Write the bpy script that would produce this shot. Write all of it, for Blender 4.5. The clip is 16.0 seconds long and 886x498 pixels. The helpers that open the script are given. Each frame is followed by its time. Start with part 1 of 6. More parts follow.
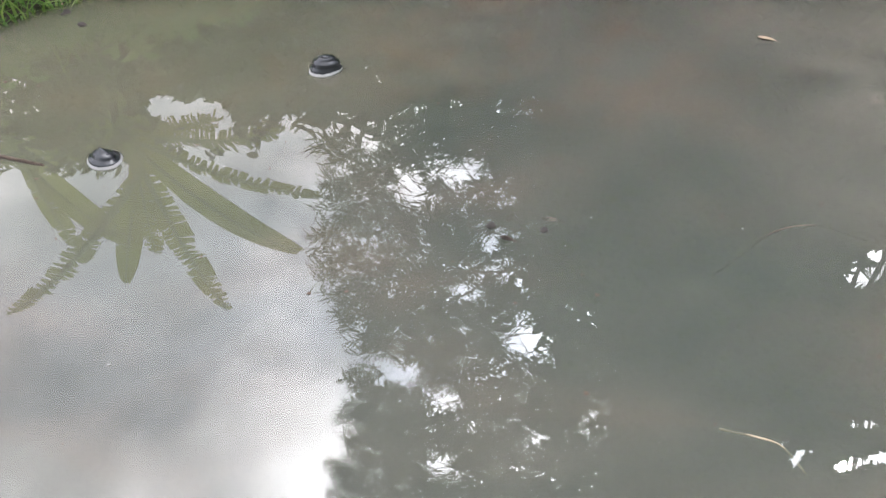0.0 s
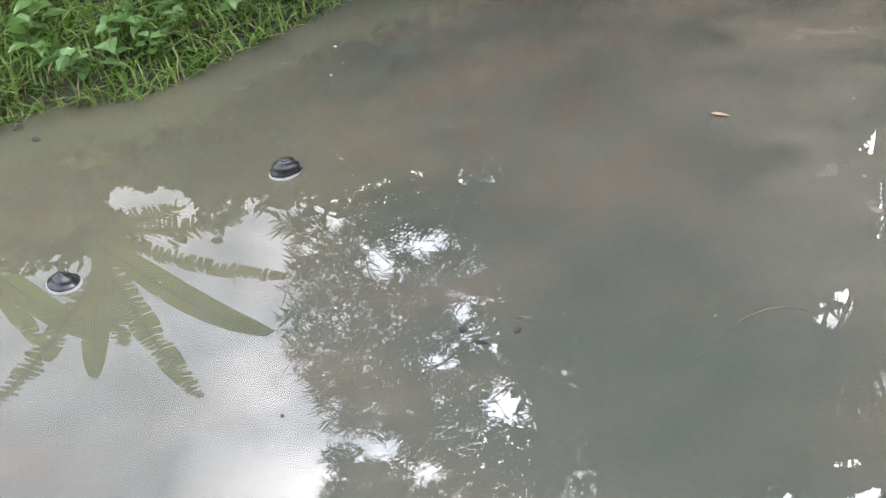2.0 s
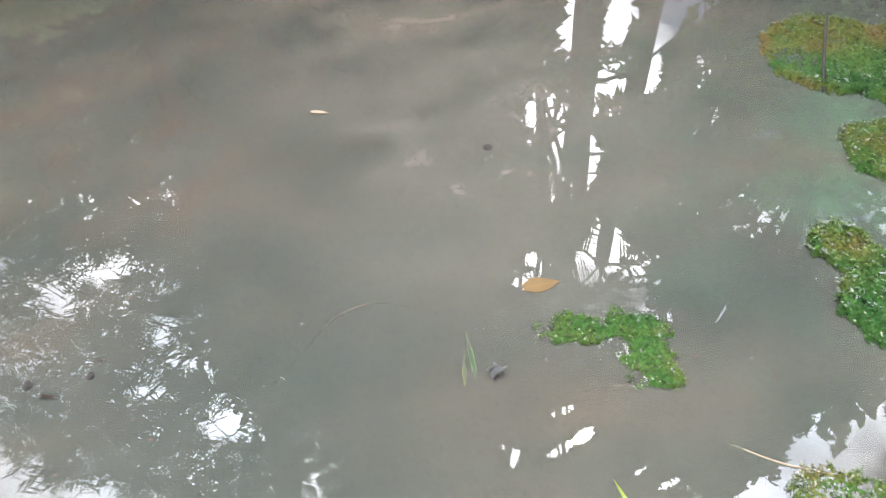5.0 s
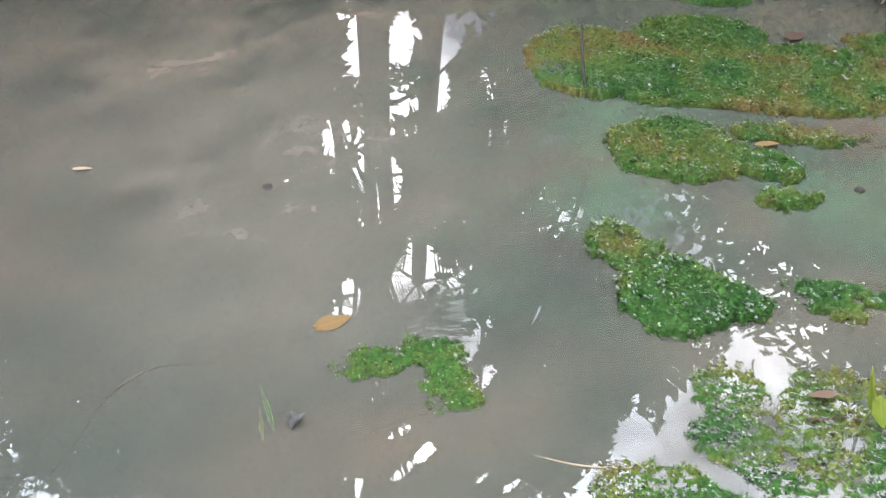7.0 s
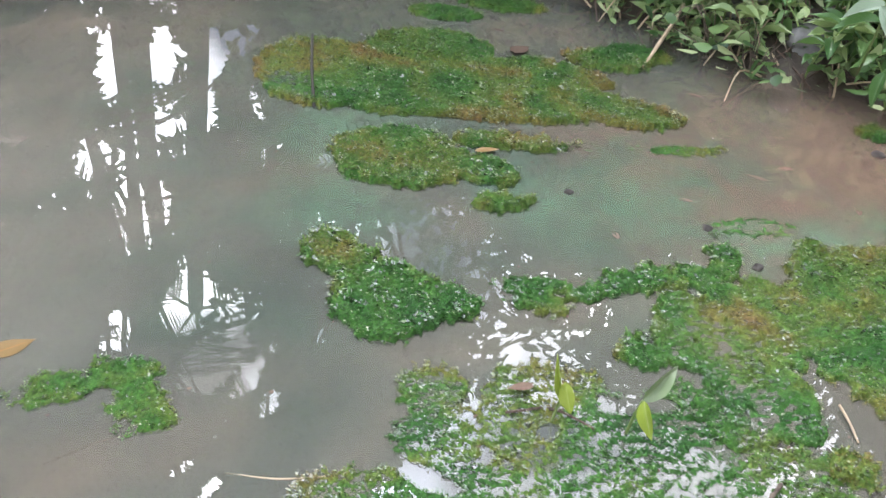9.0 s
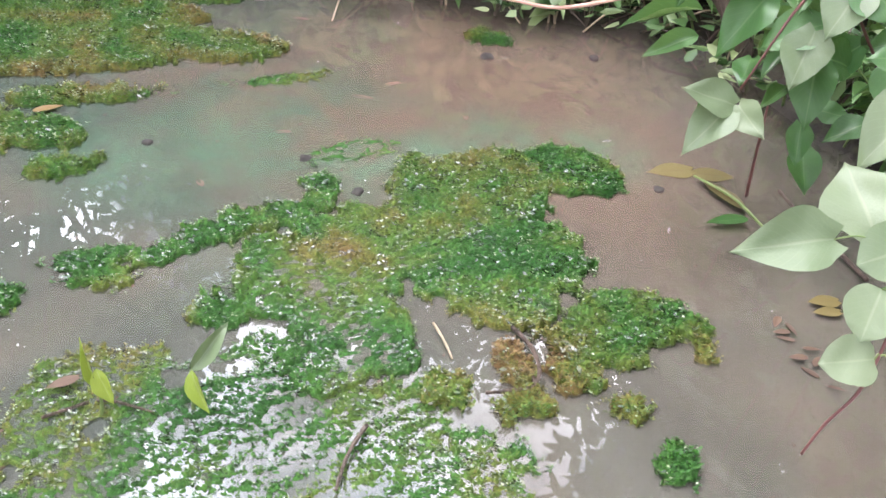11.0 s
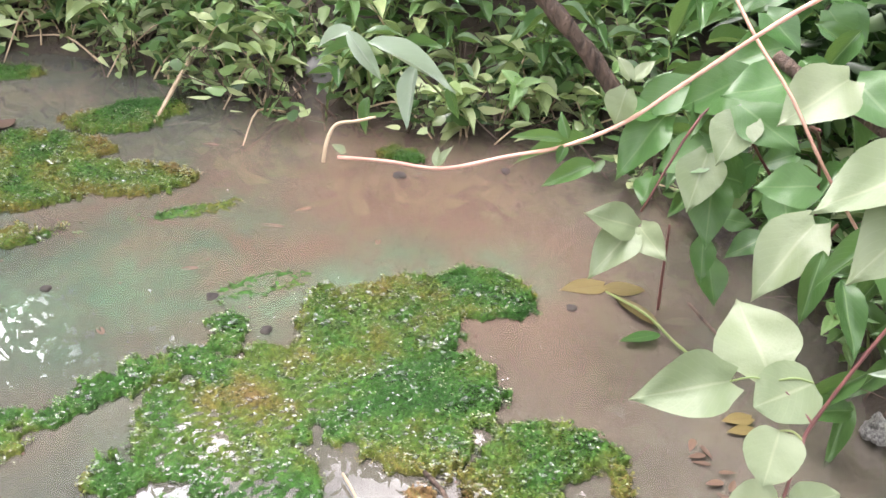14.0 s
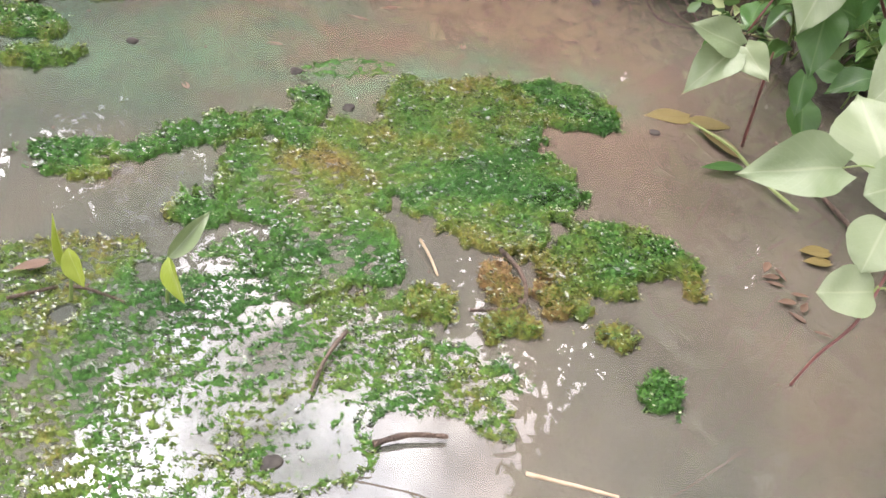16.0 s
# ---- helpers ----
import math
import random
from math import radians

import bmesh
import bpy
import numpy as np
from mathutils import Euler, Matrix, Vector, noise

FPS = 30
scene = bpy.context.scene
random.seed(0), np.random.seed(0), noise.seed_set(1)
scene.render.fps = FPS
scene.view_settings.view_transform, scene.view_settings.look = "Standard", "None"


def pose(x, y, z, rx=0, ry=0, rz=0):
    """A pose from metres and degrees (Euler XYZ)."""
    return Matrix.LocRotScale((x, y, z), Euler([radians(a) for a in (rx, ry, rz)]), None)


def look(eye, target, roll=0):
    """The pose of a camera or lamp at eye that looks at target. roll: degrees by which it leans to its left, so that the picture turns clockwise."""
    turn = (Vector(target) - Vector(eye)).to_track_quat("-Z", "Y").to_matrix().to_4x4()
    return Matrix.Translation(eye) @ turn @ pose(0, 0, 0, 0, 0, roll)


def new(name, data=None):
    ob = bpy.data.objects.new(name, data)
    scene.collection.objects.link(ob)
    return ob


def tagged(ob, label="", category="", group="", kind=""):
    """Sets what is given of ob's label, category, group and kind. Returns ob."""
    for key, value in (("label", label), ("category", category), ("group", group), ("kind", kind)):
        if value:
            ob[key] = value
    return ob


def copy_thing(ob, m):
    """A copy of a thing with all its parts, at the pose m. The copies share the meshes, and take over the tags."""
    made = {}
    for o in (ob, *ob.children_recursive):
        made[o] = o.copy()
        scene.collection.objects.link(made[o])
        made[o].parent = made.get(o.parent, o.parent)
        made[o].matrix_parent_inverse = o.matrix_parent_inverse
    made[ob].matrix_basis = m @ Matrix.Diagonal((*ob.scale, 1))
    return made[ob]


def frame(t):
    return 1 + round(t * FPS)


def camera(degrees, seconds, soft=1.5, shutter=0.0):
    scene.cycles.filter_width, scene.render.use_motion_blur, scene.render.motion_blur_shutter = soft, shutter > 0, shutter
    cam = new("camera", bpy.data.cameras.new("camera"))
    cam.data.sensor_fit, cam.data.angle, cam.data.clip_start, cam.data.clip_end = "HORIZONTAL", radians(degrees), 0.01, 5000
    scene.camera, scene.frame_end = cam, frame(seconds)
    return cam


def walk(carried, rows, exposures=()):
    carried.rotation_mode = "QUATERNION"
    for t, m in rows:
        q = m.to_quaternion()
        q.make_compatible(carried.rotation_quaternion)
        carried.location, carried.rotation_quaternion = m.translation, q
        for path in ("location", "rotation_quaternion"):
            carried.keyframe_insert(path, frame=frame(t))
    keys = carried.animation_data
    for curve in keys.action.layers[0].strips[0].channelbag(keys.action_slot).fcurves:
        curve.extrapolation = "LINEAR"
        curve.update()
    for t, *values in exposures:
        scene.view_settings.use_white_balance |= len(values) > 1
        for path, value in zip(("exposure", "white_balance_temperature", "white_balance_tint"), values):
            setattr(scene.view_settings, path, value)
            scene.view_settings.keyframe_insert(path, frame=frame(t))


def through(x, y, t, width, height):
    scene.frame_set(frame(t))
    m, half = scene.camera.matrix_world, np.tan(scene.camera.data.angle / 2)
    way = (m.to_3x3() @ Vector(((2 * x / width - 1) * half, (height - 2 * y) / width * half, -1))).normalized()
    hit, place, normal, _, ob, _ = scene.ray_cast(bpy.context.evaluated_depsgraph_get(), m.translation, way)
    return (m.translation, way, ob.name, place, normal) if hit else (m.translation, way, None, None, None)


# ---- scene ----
cam = camera(53.5, 16.0)
PATH = [
    (0, (0.028, -0.017, 0.918), (-0.101, 1.495, -0.384), -4.6),
    (0.5, (-0.024, -0.002, 0.95), (-0.279, 1.568, -0.262), -5.6),
    (1, (-0.039, 0.015, 0.965), (-0.287, 1.614, -0.212), -5.6),
    (1.5, (-0.031, 0.041, 0.978), (-0.214, 1.654, -0.189), -6.3),
    (2, (0.031, 0.047, 0.966), (-0.021, 1.642, -0.24), -6.7),
    (2.5, (0.11, 0.058, 0.952), (0.143, 1.622, -0.293), -7.5),
    (3, (0.135, 0.066, 0.932), (0.231, 1.61, -0.336), -6.9),
    (3.5, (0.151, 0.053, 0.908), (0.303, 1.56, -0.397), -5.8),
    (4, (0.171, 0.042, 0.892), (0.437, 1.528, -0.42), -2.8),
    (4.5, (0.229, 0.055, 0.901), (0.604, 1.532, -0.394), -2.8),
    (5, (0.293, 0.069, 0.933), (0.814, 1.542, -0.316), -2.0),
    (5.2, (0.308, 0.071, 0.938), (0.888, 1.542, -0.287), -1.1),
    (7.3, (0.382, 0.073, 0.923), (1.344, 1.337, -0.293), 0.8),
    (7.5, (0.401, 0.066, 0.913), (1.414, 1.287, -0.306), 2.0),
    (7.8, (0.418, 0.054, 0.901), (1.489, 1.233, -0.31), 3.0),
    (8, (0.431, 0.053, 0.906), (1.528, 1.195, -0.316), 3.4),
    (8.2, (0.439, 0.044, 0.911), (1.577, 1.164, -0.294), 4.4),
    (10.3, (0.639, -0.115, 0.838), (2.055, 0.706, -0.311), 6.1),
    (10.5, (0.676, -0.133, 0.834), (2.116, 0.59, -0.35), 6.9),
    (11, (0.747, -0.165, 0.818), (2.269, 0.376, -0.361), 8.2),
    (11.5, (0.789, -0.183, 0.829), (2.368, 0.298, -0.3), 7.7),
    (12, (0.791, -0.176, 0.847), (2.402, 0.311, -0.234), 7.8),
    (12.5, (0.803, -0.182, 0.86), (2.437, 0.286, -0.193), 8.2),
    (13, (0.813, -0.204, 0.863), (2.463, 0.226, -0.183), 8.2),
    (13.5, (0.819, -0.224, 0.859), (2.472, 0.171, -0.195), 8.4),
    (14, (0.821, -0.185, 0.887), (2.478, 0.29, -0.127), 7.3),
    (14.5, (0.804, -0.141, 0.882), (2.445, 0.387, -0.133), 8.2),
    (15, (0.781, -0.136, 0.857), (2.373, 0.411, -0.223), 8.7),
    (15.3, (0.763, -0.135, 0.823), (2.335, 0.377, -0.302), 11.6),
    (15.5, (0.761, -0.145, 0.788), (2.304, 0.347, -0.387), 11.3),
    (16, (0.729, -0.162, 0.734), (2.243, 0.299, -0.489), 13.9),
]
walk(cam, [(t, look(eye, target, roll)) for t, eye, target, roll in PATH],
     exposures=[(0, -0.1, 6500, 10), (0.5, -0.26, 6500, 10), (1.5, -0.06, 6500, 10), (2, 0.06, 6500, 10), (2.5, 0.19, 6500, 10), (4.5, 0.31, 6500, 10), (5.2, 0.35, 6500, 10), (8, 0.22, 6400, 10), (10.5, 0.46, 6250, 13), (11.5, 0.54, 6600, 15), (13.5, 0.62, 6800, 16), (14.5, 0.73, 7000, 17), (16, 0.53, 7050, 17)])

# ---- light: thin bright cloud, the sun high beyond the far bank ----
SUN_EL, SUN_AZ = 50.2, 32.2
sun_way = Vector((math.sin(radians(SUN_AZ)) * math.cos(radians(SUN_EL)), math.cos(radians(SUN_AZ)) * math.cos(radians(SUN_EL)), math.sin(radians(SUN_EL))))
sun = new("sun", bpy.data.lights.new("sun", "SUN"))
sun.data.energy, sun.data.angle, sun.data.color = 0.5, radians(1.6), (1.0, 0.95, 0.87)
sun.matrix_basis = look(sun_way * 60, (0, 0, 0))

world = bpy.data.worlds.new("world")
scene.world = world
world.use_nodes = True
wt = world.node_tree
wt.nodes.clear()
sky = wt.nodes.new("ShaderNodeTexSky")
sky.sky_type, sky.sun_disc = "NISHITA", False
sky.sun_elevation, sky.sun_rotation = radians(SUN_EL), radians(SUN_AZ)
sky_bg = wt.nodes.new("ShaderNodeBackground")
sky_bg.inputs["Strength"].default_value = 0.13
cloud_bg = wt.nodes.new("ShaderNodeBackground")
cloud_bg.inputs["Strength"].default_value = 4.3
# the cloud is brightest round the sun behind it
aim = wt.nodes.new("ShaderNodeVectorMath")
aim.operation, aim.inputs[1].default_value = "DOT_PRODUCT", sun_way
glow = wt.nodes.new("ShaderNodeMath")
glow.operation, glow.inputs[1].default_value = "POWER", 10.0
lift = wt.nodes.new("ShaderNodeMath")
lift.operation, lift.inputs[1].default_value, lift.inputs[2].default_value = "MULTIPLY_ADD", 8.0, 1.1
floor0 = wt.nodes.new("ShaderNodeMath")
floor0.operation, floor0.inputs[1].default_value = "MAXIMUM", 0.0
lit = wt.nodes.new("ShaderNodeVectorMath")
lit.operation = "SCALE"
co = wt.nodes.new("ShaderNodeTexCoord")
mp = wt.nodes.new("ShaderNodeMapping")
mp.inputs["Scale"].default_value = (1.0, 1.0, 1.6)
nz = wt.nodes.new("ShaderNodeTexNoise")
nz.inputs["Scale"].default_value, nz.inputs["Detail"].default_value, nz.inputs["Roughness"].default_value = 2.6, 7.0, 0.52
rp = wt.nodes.new("ShaderNodeValToRGB")
rp.color_ramp.elements[0].position, rp.color_ramp.elements[1].position = 0.34, 0.60
shade = wt.nodes.new("ShaderNodeTexNoise")
shade.inputs["Scale"].default_value, shade.inputs["Detail"].default_value = 3.4, 5.0
grey = wt.nodes.new("ShaderNodeValToRGB")
grey.color_ramp.elements[0].position, grey.color_ramp.elements[1].position = 0.40, 0.63
grey.color_ramp.elements[0].color, grey.color_ramp.elements[1].color = (0.54, 0.57, 0.66, 1), (1.50, 1.47, 1.53, 1)
mixw = wt.nodes.new("ShaderNodeMixShader")
outw = wt.nodes.new("ShaderNodeOutputWorld")
for a, b in ((co.outputs["Generated"], mp.inputs["Vector"]), (mp.outputs["Vector"], nz.inputs["Vector"]), (mp.outputs["Vector"], shade.inputs["Vector"]),
             (nz.outputs["Fac"], rp.inputs["Fac"]), (shade.outputs["Fac"], grey.inputs["Fac"]), (grey.outputs["Color"], lit.inputs[0]), (co.outputs["Generated"], aim.inputs[0]), (aim.outputs["Value"], floor0.inputs[0]),
             (floor0.outputs[0], glow.inputs[0]), (glow.outputs[0], lift.inputs[0]), (lift.outputs[0], lit.inputs["Scale"]), (lit.outputs[0], cloud_bg.inputs["Color"]),
             (sky.outputs["Color"], sky_bg.inputs["Color"]), (rp.outputs["Color"], mixw.inputs["Fac"]), (sky_bg.outputs[0], mixw.inputs[1]),
             (cloud_bg.outputs[0], mixw.inputs[2]), (mixw.outputs[0], outw.inputs["Surface"])):
    wt.links.new(a, b)


# ---- materials ----
class Mat:
    """A node material with short helpers."""

    def __init__(self, name):
        self.m = bpy.data.materials.new(name)
        self.m.use_nodes = True
        self.t = self.m.node_tree
        self.t.nodes.clear()
        self.out = self.node("ShaderNodeOutputMaterial")

    def node(self, kind, **values):
        n = self.t.nodes.new(kind)
        for key, value in values.items():
            n.inputs[key.replace("_", " ")].default_value = value
        return n

    def link(self, a, b):
        self.t.links.new(a, b)
        return b

    def coords(self, which="Object"):
        return self.node("ShaderNodeTexCoord").outputs[which]

    def position(self):
        return self.node("ShaderNodeNewGeometry").outputs["Position"]

    def noise(self, vec, scale, detail=4.0, rough=0.55, distort=0.0):
        n = self.node("ShaderNodeTexNoise", Scale=scale, Detail=detail, Roughness=rough, Distortion=distort)
        self.link(vec, n.inputs["Vector"])
        return n.outputs["Fac"]

    def ramp(self, fac, *stops):
        n = self.node("ShaderNodeValToRGB")
        e = n.color_ramp.elements
        while len(e) < len(stops):
            e.new(0.5)
        for el, (p, c) in zip(e, stops):
            el.position, el.color = p, (*c, 1) if len(c) == 3 else c
        self.link(fac, n.inputs["Fac"])
        return n.outputs["Color"]

    def steps(self, fac, a, b, lo=0.0, hi=1.0):
        n = self.node("ShaderNodeMapRange")
        n.inputs[1].default_value, n.inputs[2].default_value, n.inputs[3].default_value, n.inputs[4].default_value = a, b, lo, hi
        self.link(fac, n.inputs[0])
        return n.outputs[0]

    def mix(self, fac, a, b, blend="MIX"):
        n = self.t.nodes.new("ShaderNodeMix")
        n.data_type, n.blend_type = "RGBA", blend
        for value, socket in ((fac, n.inputs[0]), (a, n.inputs[6]), (b, n.inputs[7])):
            if isinstance(value, (int, float)):
                socket.default_value = value
            elif isinstance(value, tuple):
                socket.default_value = (*value, 1)
            else:
                self.link(value, socket)
        return n.outputs[2]

    def math(self, op, a, b=0.0):
        n = self.t.nodes.new("ShaderNodeMath")
        n.operation = op
        for value, socket in ((a, n.inputs[0]), (b, n.inputs[1])):
            if isinstance(value, (int, float)):
                socket.default_value = value
            else:
                self.link(value, socket)
        return n.outputs[0]

    def bump(self, height, strength=0.3, distance=0.01):
        n = self.node("ShaderNodeBump", Strength=strength, Distance=distance)
        self.link(height, n.inputs["Height"])
        return n.outputs["Normal"]

    def surface(self, colour, rough=0.5, bump=None, spec=0.5, metal=0.0, translucent=0.0, through=None):
        p = self.node("ShaderNodeBsdfPrincipled", Metallic=metal)
        p.inputs["Specular IOR Level"].default_value = spec
        for value, socket in ((colour, p.inputs["Base Color"]), (rough, p.inputs["Roughness"])):
            if isinstance(value, tuple):
                socket.default_value = (*value, 1)
            elif isinstance(value, (int, float)):
                socket.default_value = value
            else:
                self.link(value, socket)
        if bump is not None:
            self.link(bump, p.inputs["Normal"])
        last = p.outputs[0]
        if translucent:
            tr = self.node("ShaderNodeBsdfTranslucent")
            self.link(through if through is not None else colour, tr.inputs["Color"])
            ms = self.node("ShaderNodeMixShader", Fac=translucent)
            self.link(last, ms.inputs[1])
            self.link(tr.outputs[0], ms.inputs[2])
            last = ms.outputs[0]
        self.link(last, self.out.inputs["Surface"])
        return self.m


def water_material():
    m = Mat("silty_water")
    pos = m.position()
    wob = m.node("ShaderNodeTexNoise", Scale=1.7, Detail=1.5)
    m.link(pos, wob.inputs["Vector"])
    off = m.t.nodes.new("ShaderNodeVectorMath")
    off.operation = "MULTIPLY_ADD"
    off.inputs[1].default_value = (0.7, 0.7, 0.0)
    m.link(wob.outputs["Color"], off.inputs[0])
    m.link(pos, off.inputs[2])

    def spot(x, y, r0, r1):
        d = m.t.nodes.new("ShaderNodeVectorMath")
        d.operation = "DISTANCE"
        d.inputs[1].default_value = (x + 0.35, y + 0.35, 0.0)
        m.link(off.outputs[0], d.inputs[0])
        return m.steps(d.outputs["Value"], r0, r1, 1.0, 0.0)

    flow = m.node("ShaderNodeMapping")
    flow.inputs["Scale"].default_value = (1.0, 1.7, 1.0)
    m.link(pos, flow.inputs["Vector"])
    big = m.noise(flow.outputs[0], 2.3, 5.0, 0.55, 0.4)
    col = m.ramp(big, (0.30, (0.092, 0.104, 0.089)), (0.52, (0.136, 0.136, 0.113)), (0.72, (0.186, 0.158, 0.124)))
    rust = m.noise(pos, 8.0, 5.0, 0.65, 0.3)
    rust_here = m.math("MULTIPLY", m.steps(rust, 0.48, 0.66), spot(-0.1, 2.1, 0.5, 1.2))
    col = m.mix(m.math("MULTIPLY", rust_here, 0.26), col, (0.20, 0.098, 0.055))
    silt = m.math("MULTIPLY", spot(1.15, 2.15, 0.15, 0.95), m.steps(m.noise(flow.outputs[0], 3.6, 5.0, 0.6, 0.8), 0.38, 0.62))
    col = m.mix(m.math("MULTIPLY", silt, 0.75), col, (0.30, 0.255, 0.20))
    olive = m.math("MULTIPLY", spot(-0.8, 1.7, 0.3, 0.9), 0.55)
    col = m.mix(olive, col, (0.172, 0.168, 0.105))
    col = m.mix(m.math("MULTIPLY", spot(0.35, 1.0, 0.1, 0.5), 0.5), col, (0.088, 0.104, 0.090))
    pale = m.math("MULTIPLY", spot(0.95, 1.6, 0.2, 0.7), m.steps(m.noise(flow.outputs[0], 3.0, 5.0, 0.6, 0.8), 0.32, 0.60))
    col = m.mix(m.math("MULTIPLY", m.math("MAXIMUM", pale, m.math("MULTIPLY", spot(0.75, 1.15, 0.1, 0.4), 0.6)), 0.7), col, (0.24, 0.222, 0.185))
    pink = m.math("MAXIMUM", spot(2.35, 0.35, 0.2, 0.85), m.math("MULTIPLY", spot(1.9, -0.3, 0.1, 0.7), 0.3))
    col = m.mix(m.math("MULTIPLY", pink, 0.72), col, (0.252, 0.158, 0.114))
    teal = m.math("MAXIMUM", spot(1.95, 0.72, 0.2, 0.6), m.math("MULTIPLY", spot(1.5, 1.25, 0.3, 0.9), 0.45))
    teal = m.math("MAXIMUM", teal, m.math("MULTIPLY", spot(2.45, 0.78, 0.1, 0.45), 0.4))
    teal = m.math("MULTIPLY", teal, m.steps(m.noise(pos, 7.0, 7.0, 0.72, 0.5), 0.42, 0.64))
    col = m.mix(m.math("MULTIPLY", teal, 0.72), col, (0.085, 0.170, 0.118))
    # pale green growth just under the water along the mats
    haze = None
    for x, y, r0, r1 in ((1.95, 0.43, 0.04, 0.12), (2.07, 0.35, 0.02, 0.12), (2.19, 0.28, 0.04, 0.16), (2.25, 0.10, 0.03, 0.16), (1.87, 0.67, 0.04, 0.22), (1.74, 0.78, 0.04, 0.20), (1.62, 1.22, 0.05, 0.25), (1.40, 1.02, 0.03, 0.18)):
        d = m.t.nodes.new("ShaderNodeVectorMath")
        d.operation = "DISTANCE"
        d.inputs[1].default_value = (x, y, 0.0)
        m.link(pos, d.inputs[0])
        near = m.steps(d.outputs["Value"], r0, r1, 1.0, 0.0)
        haze = near if haze is None else m.math("MAXIMUM", haze, near)
    haze = m.math("MULTIPLY", haze, m.steps(m.noise(pos, 17.0, 7.0, 0.72, 0.4), 0.34, 0.60))
    col = m.mix(m.math("MULTIPLY", haze, 0.8), col, (0.140, 0.235, 0.150))
    murk = m.noise(flow.outputs[0], 7.5, 6.0, 0.62, 0.7)
    col = m.mix(0.38, col, m.ramp(murk, (0.32, (0.40, 0.40, 0.40)), (0.68, (0.60, 0.60, 0.60))), "OVERLAY")
    fine = m.noise(pos, 46.0, 5.0, 0.68)
    col = m.mix(0.22, col, m.ramp(fine, (0.3, (0.42, 0.42, 0.42)), (0.7, (0.60, 0.60, 0.60))), "OVERLAY")
    dif = m.node("ShaderNodeBsdfDiffuse")
    m.link(col, dif.inputs["Color"])
    clear = m.node("ShaderNodeBsdfTransparent")
    clear.inputs["Color"].default_value = (0.80, 0.84, 0.76, 1)
    body = m.node("ShaderNodeMixShader", Fac=0.34)
    m.link(dif.outputs[0], body.inputs[1])
    m.link(clear.outputs[0], body.inputs[2])
    gloss = m.node("ShaderNodeBsdfGlossy", Roughness=0.008)
    fr = m.node("ShaderNodeFresnel", IOR=1.75)
    full = m.node("ShaderNodeMixShader")
    m.link(fr.outputs[0], full.inputs[0])
    m.link(body.outputs[0], full.inputs[1])
    m.link(gloss.outputs[0], full.inputs[2])
    m.link(full.outputs[0], m.out.inputs["Surface"])
    return m.m


def mud_material():
    m = Mat("wet_shaded_mud")
    pos = m.position()
    # dark tones hold the mud's wetness and also the shade on the banks
    col = m.ramp(m.noise(pos, 3.0, 6.0, 0.6), (0.3, (0.018, 0.014, 0.010)), (0.55, (0.042, 0.031, 0.022)), (0.75, (0.085, 0.062, 0.045)))
    col = m.mix(m.steps(m.noise(pos, 40.0, 3.0), 0.5, 0.7), col, (0.06, 0.055, 0.03))
    return m.surface(col, 0.7, m.bump(m.noise(pos, 60.0, 5.0, 0.65), 0.6, 0.012))


def leaf_material(name, dark, light, vein, gloss=0.38, translucent=0.35, spots=None):
    m = Mat(name)
    uv = m.coords("UV")
    sep = m.node("ShaderNodeSeparateXYZ")
    m.link(uv, sep.inputs[0])
    rnd = m.node("ShaderNodeObjectInfo").outputs["Random"]
    side = m.math("ABSOLUTE", m.math("SUBTRACT", sep.outputs["X"], 0.5))
    mid = m.steps(side, 0.012, 0.035, 1.0, 0.0)
    slant = m.math("ADD", m.math("MULTIPLY", sep.outputs["Y"], 9.0), m.math("MULTIPLY", side, -7.0))
    rib = m.steps(m.math("ABSOLUTE", m.math("SUBTRACT", m.math("FRACT", slant), 0.5)), 0.0, 0.07, 1.0, 0.0)
    pos = m.coords("Object")
    tone = m.math("ADD", m.math("MULTIPLY", rnd, 0.6), m.math("MULTIPLY", m.noise(pos, 3.0, 4.0), 0.5))
    col = m.mix(tone, dark, light)
    col = m.mix(m.math("MULTIPLY", m.math("MAXIMUM", mid, m.math("MULTIPLY", rib, 0.35)), 0.6), col, vein)
    if spots:
        col = m.mix(m.math("MULTIPLY", m.steps(m.noise(pos, 11.0, 5.0, 0.7), 0.60, 0.70), 0.8), col, spots)
    relief = m.math("ADD", m.math("MULTIPLY", m.math("MAXIMUM", mid, rib), -0.6), m.noise(pos, 30.0, 3.0))
    thru = m.mix(0.35, col, (0.30, 0.42, 0.08))
    return m.surface(col, gloss, m.bump(relief, 0.10, 0.02), 0.5, 0.0, translucent, thru)


def island_material(name, dark, mid, light, gloss=0.45, translucent=0.3, scale=1.2):
    """For joined small leaves and blades: each island has its own tone."""
    m = Mat(name)
    rnd = m.node("ShaderNodeNewGeometry").outputs["Random Per Island"]
    pos = m.position()
    f = m.math("ADD", m.math("MULTIPLY", rnd, 0.65), m.math("MULTIPLY", m.noise(pos, scale, 3.0), 0.45))
    col = m.ramp(f, (0.22, dark), (0.52, mid), (0.85, light))
    return m.surface(col, gloss, None, 0.5, 0.0, translucent, col)


def bark_material(name, dark, light, scale=18.0, gloss=0.8):
    m = Mat(name)
    pos = m.coords("Object")
    st = m.node("ShaderNodeMapping")
    st.inputs["Scale"].default_value = (1.0, 1.0, 0.25)
    m.link(pos, st.inputs["Vector"])
    n = m.noise(st.outputs[0], scale, 6.0, 0.65, 0.6)
    col = m.mix(m.steps(n, 0.3, 0.7), dark, light)
    return m.surface(col, gloss, m.bump(n, 1.0, 0.03))


